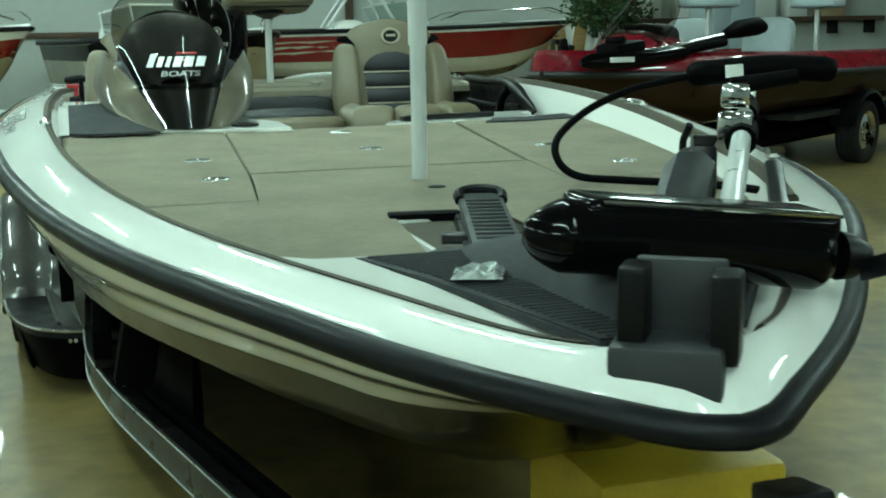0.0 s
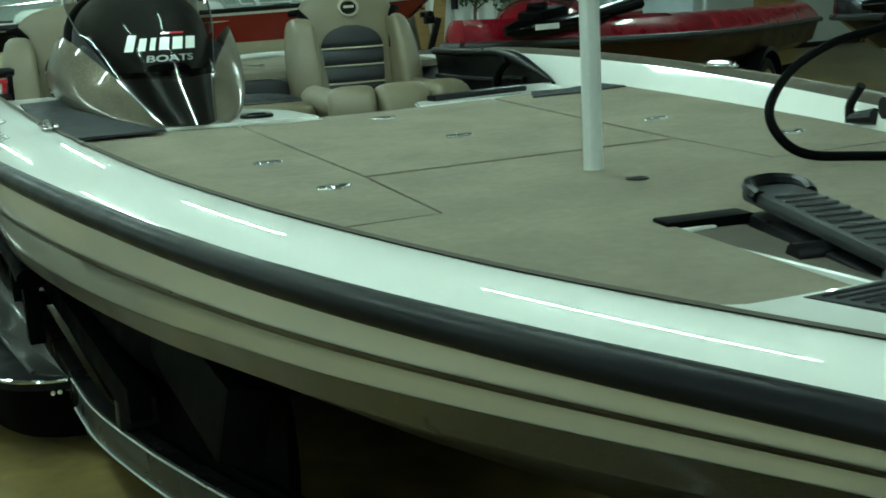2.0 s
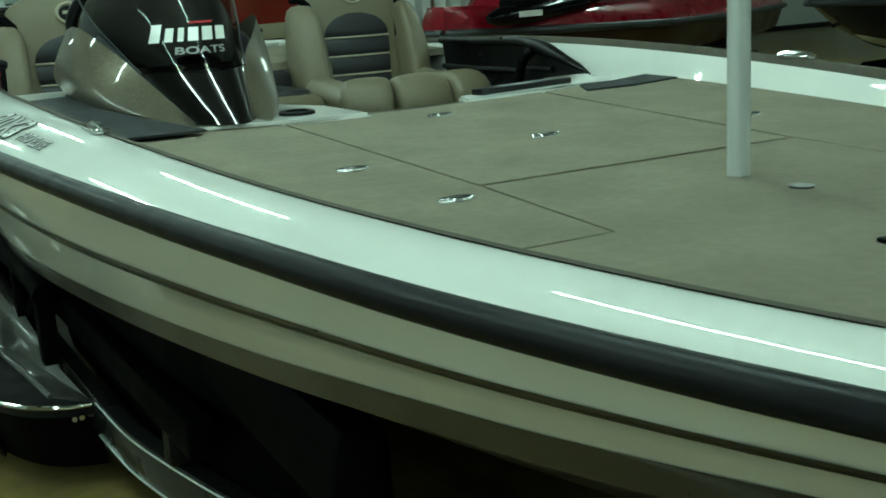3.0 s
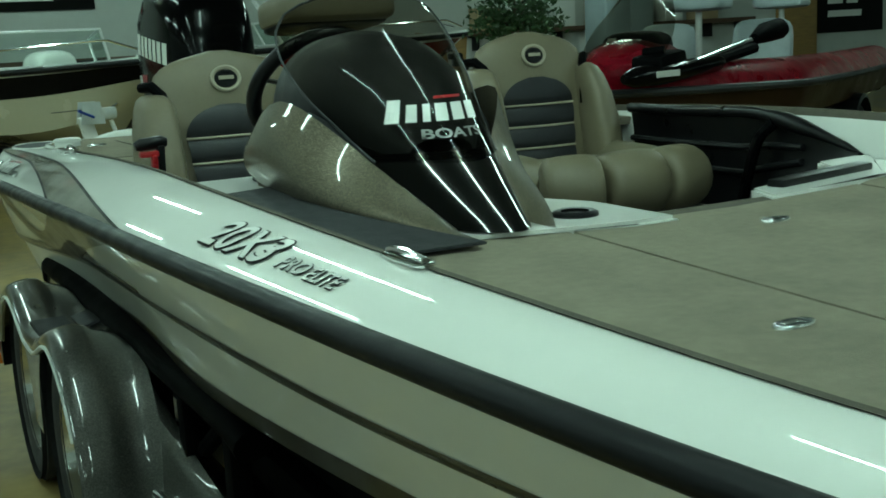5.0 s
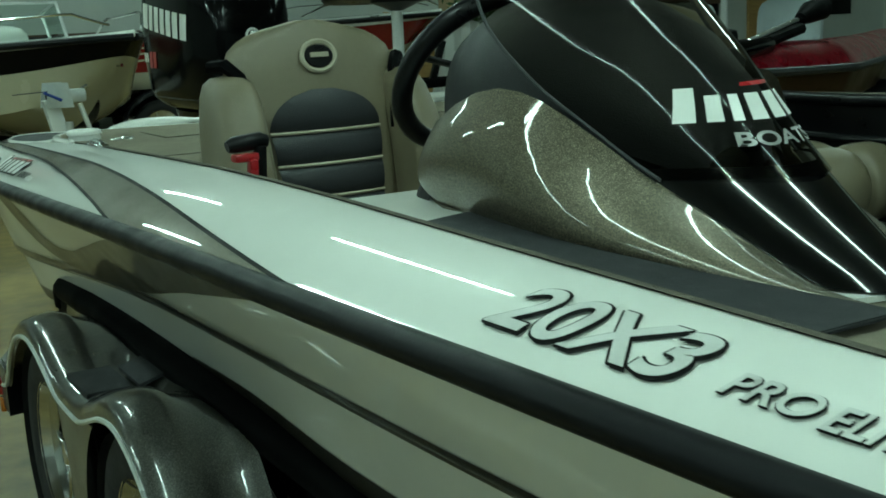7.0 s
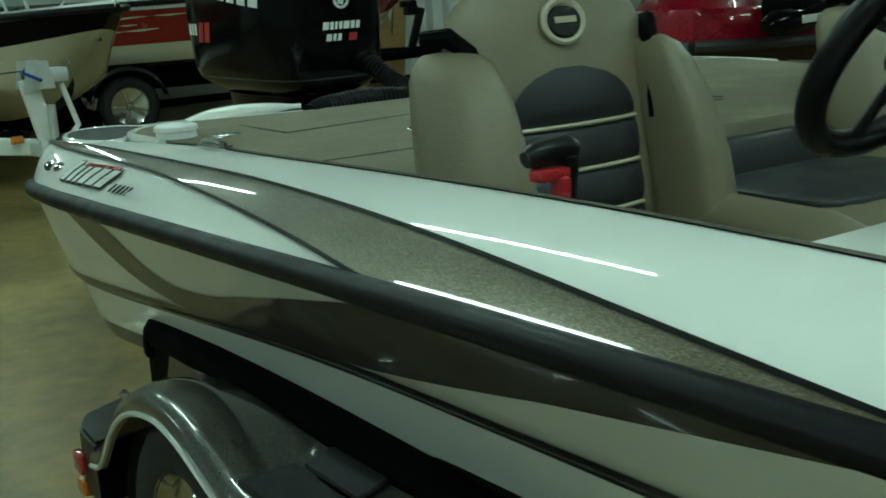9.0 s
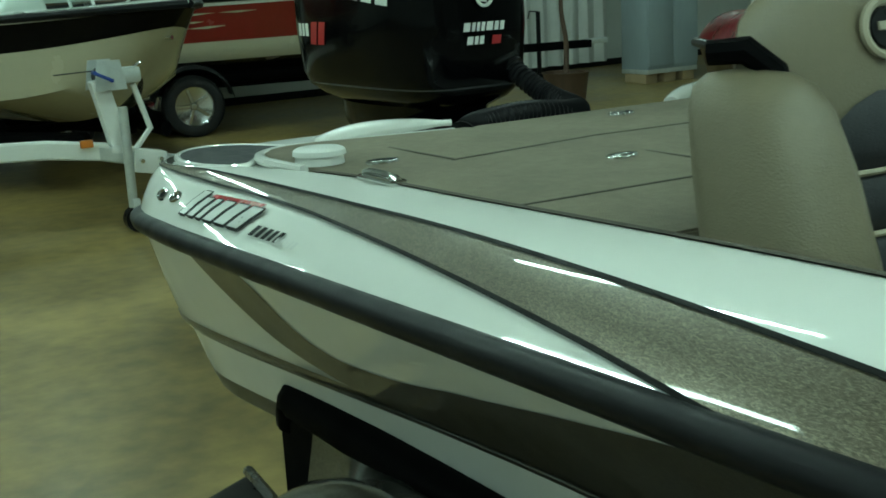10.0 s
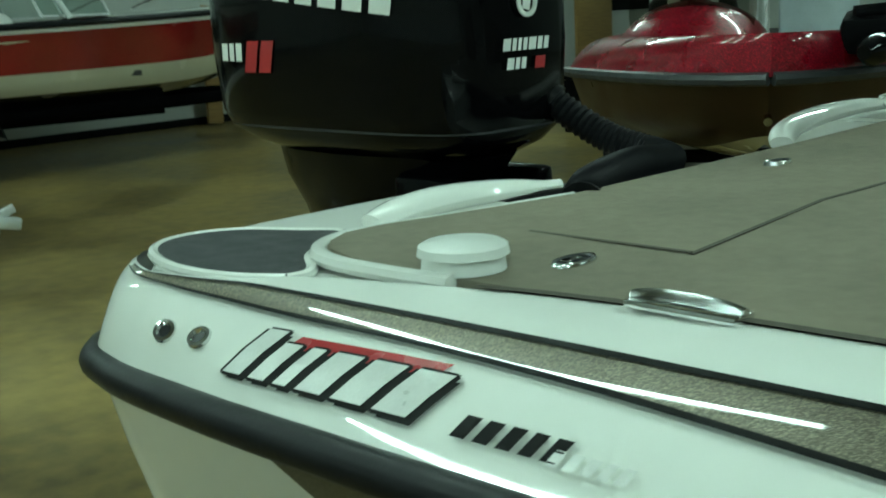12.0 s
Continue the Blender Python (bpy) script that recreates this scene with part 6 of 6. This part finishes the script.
def showroom_bass_boat(at, paint, low, label, colour):
    """A bass boat with a high rounded gunwale, a stowed trolling motor, a console and fishing seats."""
    ob = thing("bass_boat", label, "boat", "showroom bass boats", at=at)
    L, B = 6.0, 2.15
    ps, pt, half, top = shell(ob, L, B, 0.47, 0.915, [(0.14, CREAM, "cream keel"), (1.0, low, "dark hull side")], 0.30, 0.10, GREY_PLASTIC, 0.35)
    for s in (-1, 1):
        part("gunwale", grid([[top(t, s * k) + Vector((0, 0, h)) for k, h in ((1, 0.0), (0.985, 0.035), (0.95, 0.085), (0.9, 0.135), (0.85, 0.165), (0.79, 0.18), (0.735, 0.18), (0.72, 0.165), (0.718, 0.08))] for t in ps]), paint, ob, colour + " gunwale")
    part("foredeck", grid([[top(t, 0.74 * k) + Vector((0, 0, 0.10)) for k in (-1, 0, 1)] for t in ps if t < 0.42]), paint, ob, colour + " foredeck")
    part("deck_carpet", grid([[top(t, 0.6 * k) + Vector((0, 0, 0.106)) for k in (-1, 0, 1)] for t in ps if 0.1 < t < 0.41]), CARPET_DARK, ob, "dark carpeted foredeck")
    part("after_deck", grid([[top(t, 0.74 * k) + Vector((0, 0, 0.10)) for k in (-1, 0, 1)] for t in ps if t > 0.72]), CARPET_DARK, ob, "dark carpeted after deck")
    part("sole", slab([(-0.9, 2.6), (0.9, 2.6), (0.9, 4.4), (-0.9, 4.4)], 0.5, 0.55), CARPET_DARK, ob)
    cx = -0.36
    part("console", grid([[(cx + w * math.cos(a), y, 1.0 + h * math.sin(a)) for a in [math.pi * (1 - k / 16) for k in range(17)]] for y, w, h in [(1.35, 0.16, 0.09), (1.55, 0.34, 0.22), (1.8, 0.44, 0.33), (2.15, 0.46, 0.33), (2.4, 0.38, 0.12)]]), paint, ob, colour + " console")
    part("windscreen", grid([[(cx + (0.18 + 0.18 * math.sin(math.pi * min(0.93, 0.25 + 0.7 * h))) * s, 1.58 + 0.50 * h + (0.06 + 0.24 * h) * s * s, 1.10 + 0.66 * h * (1 - 0.15 * s * s)) for s in span(-1, 1, 14)] for h in span(0, 1, 12)]), TINTED, ob, "tinted windscreen")
    part("instrument_pod", cushion(0.52, 0.42, 0.34, (cx, 2.12, 1.2), (0, 0, 0), 0.02), HOOD, ob, "dark padded instrument pod")
    q, w = mark_blocks([0.07, 0.03, 0.02, 0.035, 0.045, 0.045], 0.06, 0.008, 0.1, (0,))
    for k in q:
        b = bmesh.new()
        b.faces.new([b.verts.new((cx + x - w / 2, 1.60 + (0.18 + y) * 0.9, 1.085 + (0.18 + y))) for x, y in k])
        part("mark_bar", b, WHITE_DECAL, ob, smooth=False)
    for x, y in ((-0.42, 3.0), (0.42, 3.0)):
        part("seat", cushion(0.5, 0.14, 0.5, (x, y, 1.18), (-8, 0, 0), 0.0), VINYL_GREY, ob, "grey-blue vinyl cockpit seat")
    for x, y, z, lab in ((0.0, 2.6, 1.02, "fore"), (0.15, 4.7, 1.02, "aft")):
        pst = part("seat_post", sweep([(x, y, z), (x, y, z + 0.52)], 0.028, 12), ALUMINIUM, ob, "aluminium seat post")
        part("seat_pad", cushion(0.50, 0.46, 0.12, (x, y, z + 0.56), (0, 0, 0), 0.02), VINYL_GREY, pst, "grey-blue vinyl seat pad")
        part("seat_back", cushion(0.44, 0.12, 0.34, (x, y + 0.2, z + 0.78), (-8, 0, 0), 0.0), VINYL_DARK, pst, "dark vinyl seat back")
    tm = part("trolling_motor", sweep([(0.58, 0.55, 1.16), (0.78, 1.55, 1.30)], 0.02, 10), CHROME, ob, "stowed trolling motor")
    part("motor_housing", sweep([(0.36, -0.02, 1.10), (0.40, 0.06, 1.105), (0.50, 0.32, 1.115), (0.66, 0.95, 1.15), (0.68, 1.02, 1.16)], [0.03, 0.065, 0.07, 0.06, 0.03], 14), BLACK_GLOSS, tm, "black motor housing")
    part("mark_bar", block((0.004, 0.24, 0.04), (0.565, 0.24, 1.118), 0.001, 1, (0, 0, -18)), WHITE_DECAL, tm)
    part("motor_mount", block((0.24, 0.34, 0.16), (0.44, 0.42, 1.17), 0.04, turn=(6, 0, -10)), DEEP_BLACK, tm)
    part("mount_knob", sweep([(0.36, 0.34, 1.25), (0.50, 0.36, 1.26)], 0.035, 10), DEEP_BLACK, tm)
    part("motor_head", sweep([(0.77, 1.48, 1.29), (0.80, 1.65, 1.33), (0.83, 1.92, 1.35), (0.84, 2.02, 1.34)], [0.04, 0.075, 0.08, 0.05], 12), DEEP_BLACK, tm)
    part("motor_arm", sweep([(0.56, 0.5, 1.11), (0.78, 1.45, 1.23)], 0.04, 8), DEEP_BLACK, tm)
    part("bow_light", block((0.05, 0.08, 0.04), (0, 0.14, 1.13), 0.01), CHROME, ob)
    part("bow_eye", sweep([(0, 0.33, 0.82), (0, 0.24, 0.80)], 0.02, 8), CHROME, ob)
    return ob


m = facing((2.6, 8.2), (2.6 + 0.848, 8.2 + 0.53))
showroom_bass_boat(m, RED_FLAKE, BRONZE_HULL, "red metal-flake bass boat with grey-blue fishing seats on a trailer", "red metal-flake")
boat_trailer(m, 6.0, 0.36, DEEP_BLACK, "black painted single-axle boat trailer", jack=False)
m = facing((6.3, 8.3), (12.0, 7.6))
showroom_bass_boat(m, NAVY_HULL, NAVY_HULL, "black bass boat with grey-blue fishing seats on a trailer", "glossy black")
boat_trailer(m, 6.0, 0.36, DEEP_BLACK, "black painted single-axle boat trailer", jack=False)

# ---- along the far wall ----
def banner(at, w, h, label, blocks, material, red=None):
    """A vinyl banner with its words as plain bars."""
    ob = thing("banner", label, "banner", at=at)
    part("cloth", block((w, 0.02, h), (0, 0, 0), 0.003), BLACK_DECAL, ob, "black vinyl banner cloth")
    for x, z, bw, bh in blocks:
        b = bmesh.new()
        b.faces.new([b.verts.new((x + dx + 0.15 * dz, -0.0125, z + dz)) for dx, dz in ((0, 0), (bw, 0), (bw, bh), (0, bh))])
        part("mark_bar", b, material, ob, smooth=False)
    if red:
        x, z, bw, bh = red
        b = bmesh.new()
        b.faces.new([b.verts.new((x + dx + 1.1 * dz, -0.0125, z + dz)) for dx, dz in ((0, 0), (bw, 0), (bw * 0.6, bh), (0.1, bh))])
        part("mark_slash", b, RED_DECAL, ob, "red slash", smooth=False)
    return ob


banner(pose(0.05, Y1 - 0.03, 2.62), 3.3, 1.1, "black banner with a row of white bars on the wall", [(-1.25 + 0.3 * i, -0.2, 0.2, 0.34) for i in range(9)] + [(-0.5, -0.42, 1.6, 0.09)], WHITE_DECAL, (-1.2, 0.2, 0.7, 0.3))
banner(pose(5.2, Y1 - 0.03, 2.9), 2.4, 0.8, "black banner with white bars beside the window", [(-0.9, -0.2, 0.5, 0.12), (-0.3, -0.22, 1.0, 0.16)], WHITE_DECAL)
banner(pose(16.1, Y1 - 0.03, 1.75), 1.8, 1.3, "black wall sign with white bars", [(-0.6, -0.1, 0.4, 0.4), (-0.1, -0.1, 0.3, 0.4), (-0.6, -0.35, 0.9, 0.12)], WHITE_DECAL)
tagged(part("wood_panel", block((1.0, 0.06, 2.6), (14.7, Y1 - 0.04, 1.3), 0.01), WOOD), "golden wooden board panel on the wall", "panel")


# ---- small things on the floor and along the wall ----
def trailer_tongue():
    """The front of a boat trailer: tongue, winch post and jack with a castor."""
    ob = thing("trailer_tongue", "white painted trailer tongue with winch post and castor jack", "trailer")
    part("tongue_beam", box_sweep([(-2.2, 12.1, 0.60), (-1.0, 11.87, 0.575), (-0.2, 11.72, 0.55), (0.16, 11.69, 0.50)], 0.09, 0.11), WHITE_PLASTIC, ob, "white painted tongue beam")
    part("tongue_tube", box_sweep([(0.10, 11.69, 0.50), (0.40, 11.675, 0.425), (0.74, 11.66, 0.355)], 0.085, 0.095), GALVANISED, ob, "galvanised tongue tube")
    part("hinge_plate", block((0.20, 0.12, 0.15), (0.40, 11.675, 0.415), 0.012, turn=(0, 12, 0)), WHITE_PLASTIC, ob, "white folding hinge")
    for x in (0.34, 0.46):
        part("hinge_pin", sweep([(x, 11.58, 0.43), (x, 11.76, 0.43)], 0.014, 8), CHROME, ob)
    part("coupler", merge(block((0.17, 0.10, 0.07), (0.78, 11.66, 0.36), 0.02, turn=(0, 12, 0)), block((0.10, 0.03, 0.05), (0.80, 11.66, 0.415), 0.01, turn=(0, -20, 0))), GALVANISED, ob, "galvanised ball coupler")
    part("winch_post", merge(block((0.11, 0.09, 0.50), (0.20, 11.70, 0.70), 0.012, turn=(0, -12, 0)), block((0.18, 0.10, 0.05), (0.26, 11.69, 0.50), 0.01, turn=(0, 12, 0))), WHITE_PLASTIC, ob, "white winch post")
    part("winch_drum", sweep([(0.20, 11.60, 0.96), (0.20, 11.80, 0.96)], 0.06, 14), BLACK, ob)
    for y in (11.60, 11.80):
        part("winch_frame", slab([(0.10, -0.0), (0.30, -0.0), (0.27, 0.18), (0.13, 0.18)], -0.006, 0.006, 0.002), GALVANISED, ob, "galvanised winch cheek").matrix_basis = pose(0, y, 0.88, 90, 0, 0)
    part("winch_strap", box_sweep([(0.14, 11.70, 1.0), (-0.10, 11.74, 0.99)], 0.05, 0.006), BLACK, ob)
    part("roller_arm", sweep([(0.30, 11.69, 0.92), (0.38, 11.69, 1.0), (0.43, 11.69, 1.03)], 0.014, 8), CHROME, ob, "bright hook arm")
    part("winch_crank", sweep([(0.20, 11.58, 0.94), (0.20, 11.54, 0.94), (0.08, 11.54, 1.0), (0.08, 11.48, 1.0)], 0.012, 6), BLUE, ob)
    part("bow_stop", block((0.16, 0.10, 0.10), (0.33, 11.68, 0.96), 0.03), GALVANISED, ob)
    part("strut", sweep([(0.36, 11.68, 0.90), (0.44, 11.68, 0.62), (0.30, 11.68, 0.46)], 0.02, 8), WHITE_PLASTIC, ob)
    part("jack_post", sweep([(0.24, 11.55, 0.16), (0.24, 11.55, 0.78)], 0.03, 12), GALVANISED, ob, "galvanised jack tube")
    part("jack_fork", block((0.05, 0.09, 0.13), (0.25, 11.55, 0.15), 0.01), GALVANISED, ob)
    part("jack_castor", sweep([(0.26, 11.515, 0.085), (0.26, 11.585, 0.085)], 0.085, 18), BLACK, ob, "black castor wheel")
    part("marker", block((0.08, 0.03, 0.05), (0.02, 11.63, 0.57), 0.01), AMBER, ob, "amber marker lens")
    for k, pts in enumerate(([(0.50, 11.64, 0.37), (0.46, 11.60, 0.25), (0.54, 11.58, 0.20), (0.66, 11.60, 0.27), (0.60, 11.62, 0.30)], [(0.52, 11.62, 0.36), (0.55, 11.58, 0.22), (0.57, 11.58, 0.10), (0.58, 11.57, 0.03), (0.42, 11.55, 0.012)], [(0.56, 11.62, 0.36), (0.61, 11.59, 0.2), (0.60, 11.57, 0.05)])):
        part("hanging_wire", sweep(smooth_path(pts), 0.009, 6), BLACK, ob, "black trailer wire")
    return ob


trailer_tongue()
lk = thing("locker", "tall grey metal cabinet standing on wooden blocks", "cabinet")
part("body", block((0.86, 0.5, 1.9), (8.62, 15.9, 1.12), 0.015), STEEL_GREY, lk)
part("door", block((0.41, 0.02, 1.8), (8.405, 15.64, 1.12), 0.008), STEEL_GREY, lk)
part("door", block((0.41, 0.02, 1.8), (8.835, 15.64, 1.12), 0.008), STEEL_GREY, lk)
part("plinth", block((0.86, 0.5, 0.06), (8.62, 15.9, 0.15), 0.01), GALVANISED, lk)
for x in (8.3, 8.62, 8.94):
    part("foot_block", block((0.2, 0.4, 0.12), (x, 15.9, 0.06), 0.01), BOX, lk, "wooden block")
bk = thing("black_bin", "black plastic tool bin beside the cabinet", "bin")
part("bin_body", block((0.5, 0.4, 0.55), (7.8, 13.2, 0.275), 0.03), DEEP_BLACK, bk)
part("bin_lid", block((0.54, 0.44, 0.05), (7.8, 13.2, 0.575), 0.015), DEEP_BLACK, bk)
sh = thing("wall_shelf", "dark shelf along the wall with white cartons", "shelf")
part("board", block((6.0, 0.35, 0.08), (10.4, Y1 - 0.18, 1.45), 0.006), DARK_WOOD, sh)
for x in (7.6, 9.2, 10.8, 12.4, 13.2):
    part("bracket", block((0.04, 0.3, 0.25), (x, Y1 - 0.16, 1.30), 0.006), BLACK, sh)
random.seed(3)
for i in range(7):
    w, h = 0.35 + 0.3 * random.random(), 0.25 + 0.2 * random.random()
    tagged(part("carton", block((w, 0.28, h), (7.8 + 0.75 * i, Y1 - 0.18, 1.49 + h / 2), 0.01, turn=(0, 0, random.uniform(-4, 4))), WHITE_PLASTIC if i % 3 else BOX), "plain carton standing on the wall shelf", "box", "cartons on the shelf")
for x, lean in ((6.6, 7), (7.0, -5), (7.25, 11)):
    tagged(part("plank", block((0.22, 0.05, 1.5), (x, Y1 - 0.22, 0.76), 0.006, turn=(-8, lean, 0)), WOOD), "loose plank leaning against the wall", "plank", "planks by the wall")
dr = thing("white_sheet", "white plastic sheeting hung against the wall", "sheeting")
part("sheet", grid([[(7.0 + 0.06 * i, Y1 - 0.12 + 0.05 * math.sin(1.3 * i) * (1 - 0.4 * j / 10), 0.08 + 0.13 * j) for i in range(50)] for j in range(11)]), WHITE_PLASTIC, dr)
bn = thing("steel_bench", "black steel bench frame against the wall", "bench")
for x in (-0.95, 0.15):
    for y in (17.9, 18.4):
        part("leg", block((0.04, 0.04, 0.92), (x, y, 0.46), 0.004), BLACK, bn)
part("rail", block((1.14, 0.04, 0.04), (-0.4, 17.9, 0.93), 0.004), BLACK, bn)
part("rail", block((1.14, 0.04, 0.04), (-0.4, 17.9, 0.55), 0.004), BLACK, bn)
part("top", block((1.2, 0.6, 0.04), (-0.4, 18.15, 0.96), 0.004), BLACK, bn)
tagged(part("wall_ledge", block((7.0, 0.06, 0.09), (-0.6, Y1 - 0.04, 1.36), 0.004), DARK_WOOD), "dark wooden ledge along the painted wall", "ledge")
tagged(part("wall_post", block((0.12, 0.12, ZC), (3.3, Y1 - 0.08, ZC / 2), 0.006), DARK_WOOD), "dark brown wall post", "post")


def potted_tree(at, h, r, seed):
    """A leafy indoor fig: branching stems and many folded leaves."""
    random.seed(seed)
    ob = thing("potted_tree", "leafy green potted fig tree in a dark tub", "plant", at=pose(*at))
    part("tub", lathe([(0.0, 0.0), (0.20, 0.0), (0.25, 0.36), (0.27, 0.38), (0.24, 0.38), (0.22, 0.32), (0.0, 0.32)], 24), DARK_WOOD, ob, "dark plant tub")
    trunk = sweep(smooth_path([(0, 0, 0.3), (0.03, 0.02, 0.7), (-0.02, 0.03, 1.1), (0.02, 0, 1.5), (0, 0, h * 0.8)]), [0.035 - 0.0007 * i for i in range(33)], 8)
    tips = []
    for i in range(26):
        z = 1.3 + (h - 1.4) * random.random()
        a = random.uniform(0, 2 * math.pi)
        d = r * (0.4 + 0.6 * random.random()) * (1 - 0.5 * max(0, (z - h * 0.6) / (h * 0.4)))
        tip = Vector((d * math.cos(a), d * math.sin(a), z + 0.15))
        sweep([(0, 0, z - 0.15), tuple(tip * 0.5 + Vector((0, 0, z * 0.5 - 0.02))), tuple(tip)], [0.012, 0.008, 0.004], 5, trunk)
        tips.append((Vector((0, 0, z - 0.1)), tip))
    part("trunk", trunk, DARK_WOOD, ob)
    vs, fs = [], []
    for i in range(3200):
        a, b = random.choice(tips)
        p = a.lerp(b, 0.35 + 0.75 * random.random()) + Vector([random.gauss(0, 0.07) for _ in range(3)])
        m = Matrix.Translation(p) @ Euler([random.uniform(0, 6.3) for _ in range(3)]).to_matrix().to_4x4()
        k = 0.035 + 0.03 * random.random()
        n = len(vs)
        vs += [m @ Vector(q) for q in ((0, 0, 0), (k * 0.4, k * 0.8, 0.12 * k), (0, 2 * k, 0), (-k * 0.4, k * 0.8, 0.12 * k))]
        fs += [(n, n + 1, n + 2), (n, n + 2, n + 3)]
    me = bpy.data.meshes.new("leaves")
    me.from_pydata(vs, [], fs)
    me.materials.append(LEAF)
    lv = new("leaves", me)
    lv.parent = ob
    lv["kind"] = "stuff"
    return ob


potted_tree((6.05, 14.6, 0), 2.7, 0.62, 11)
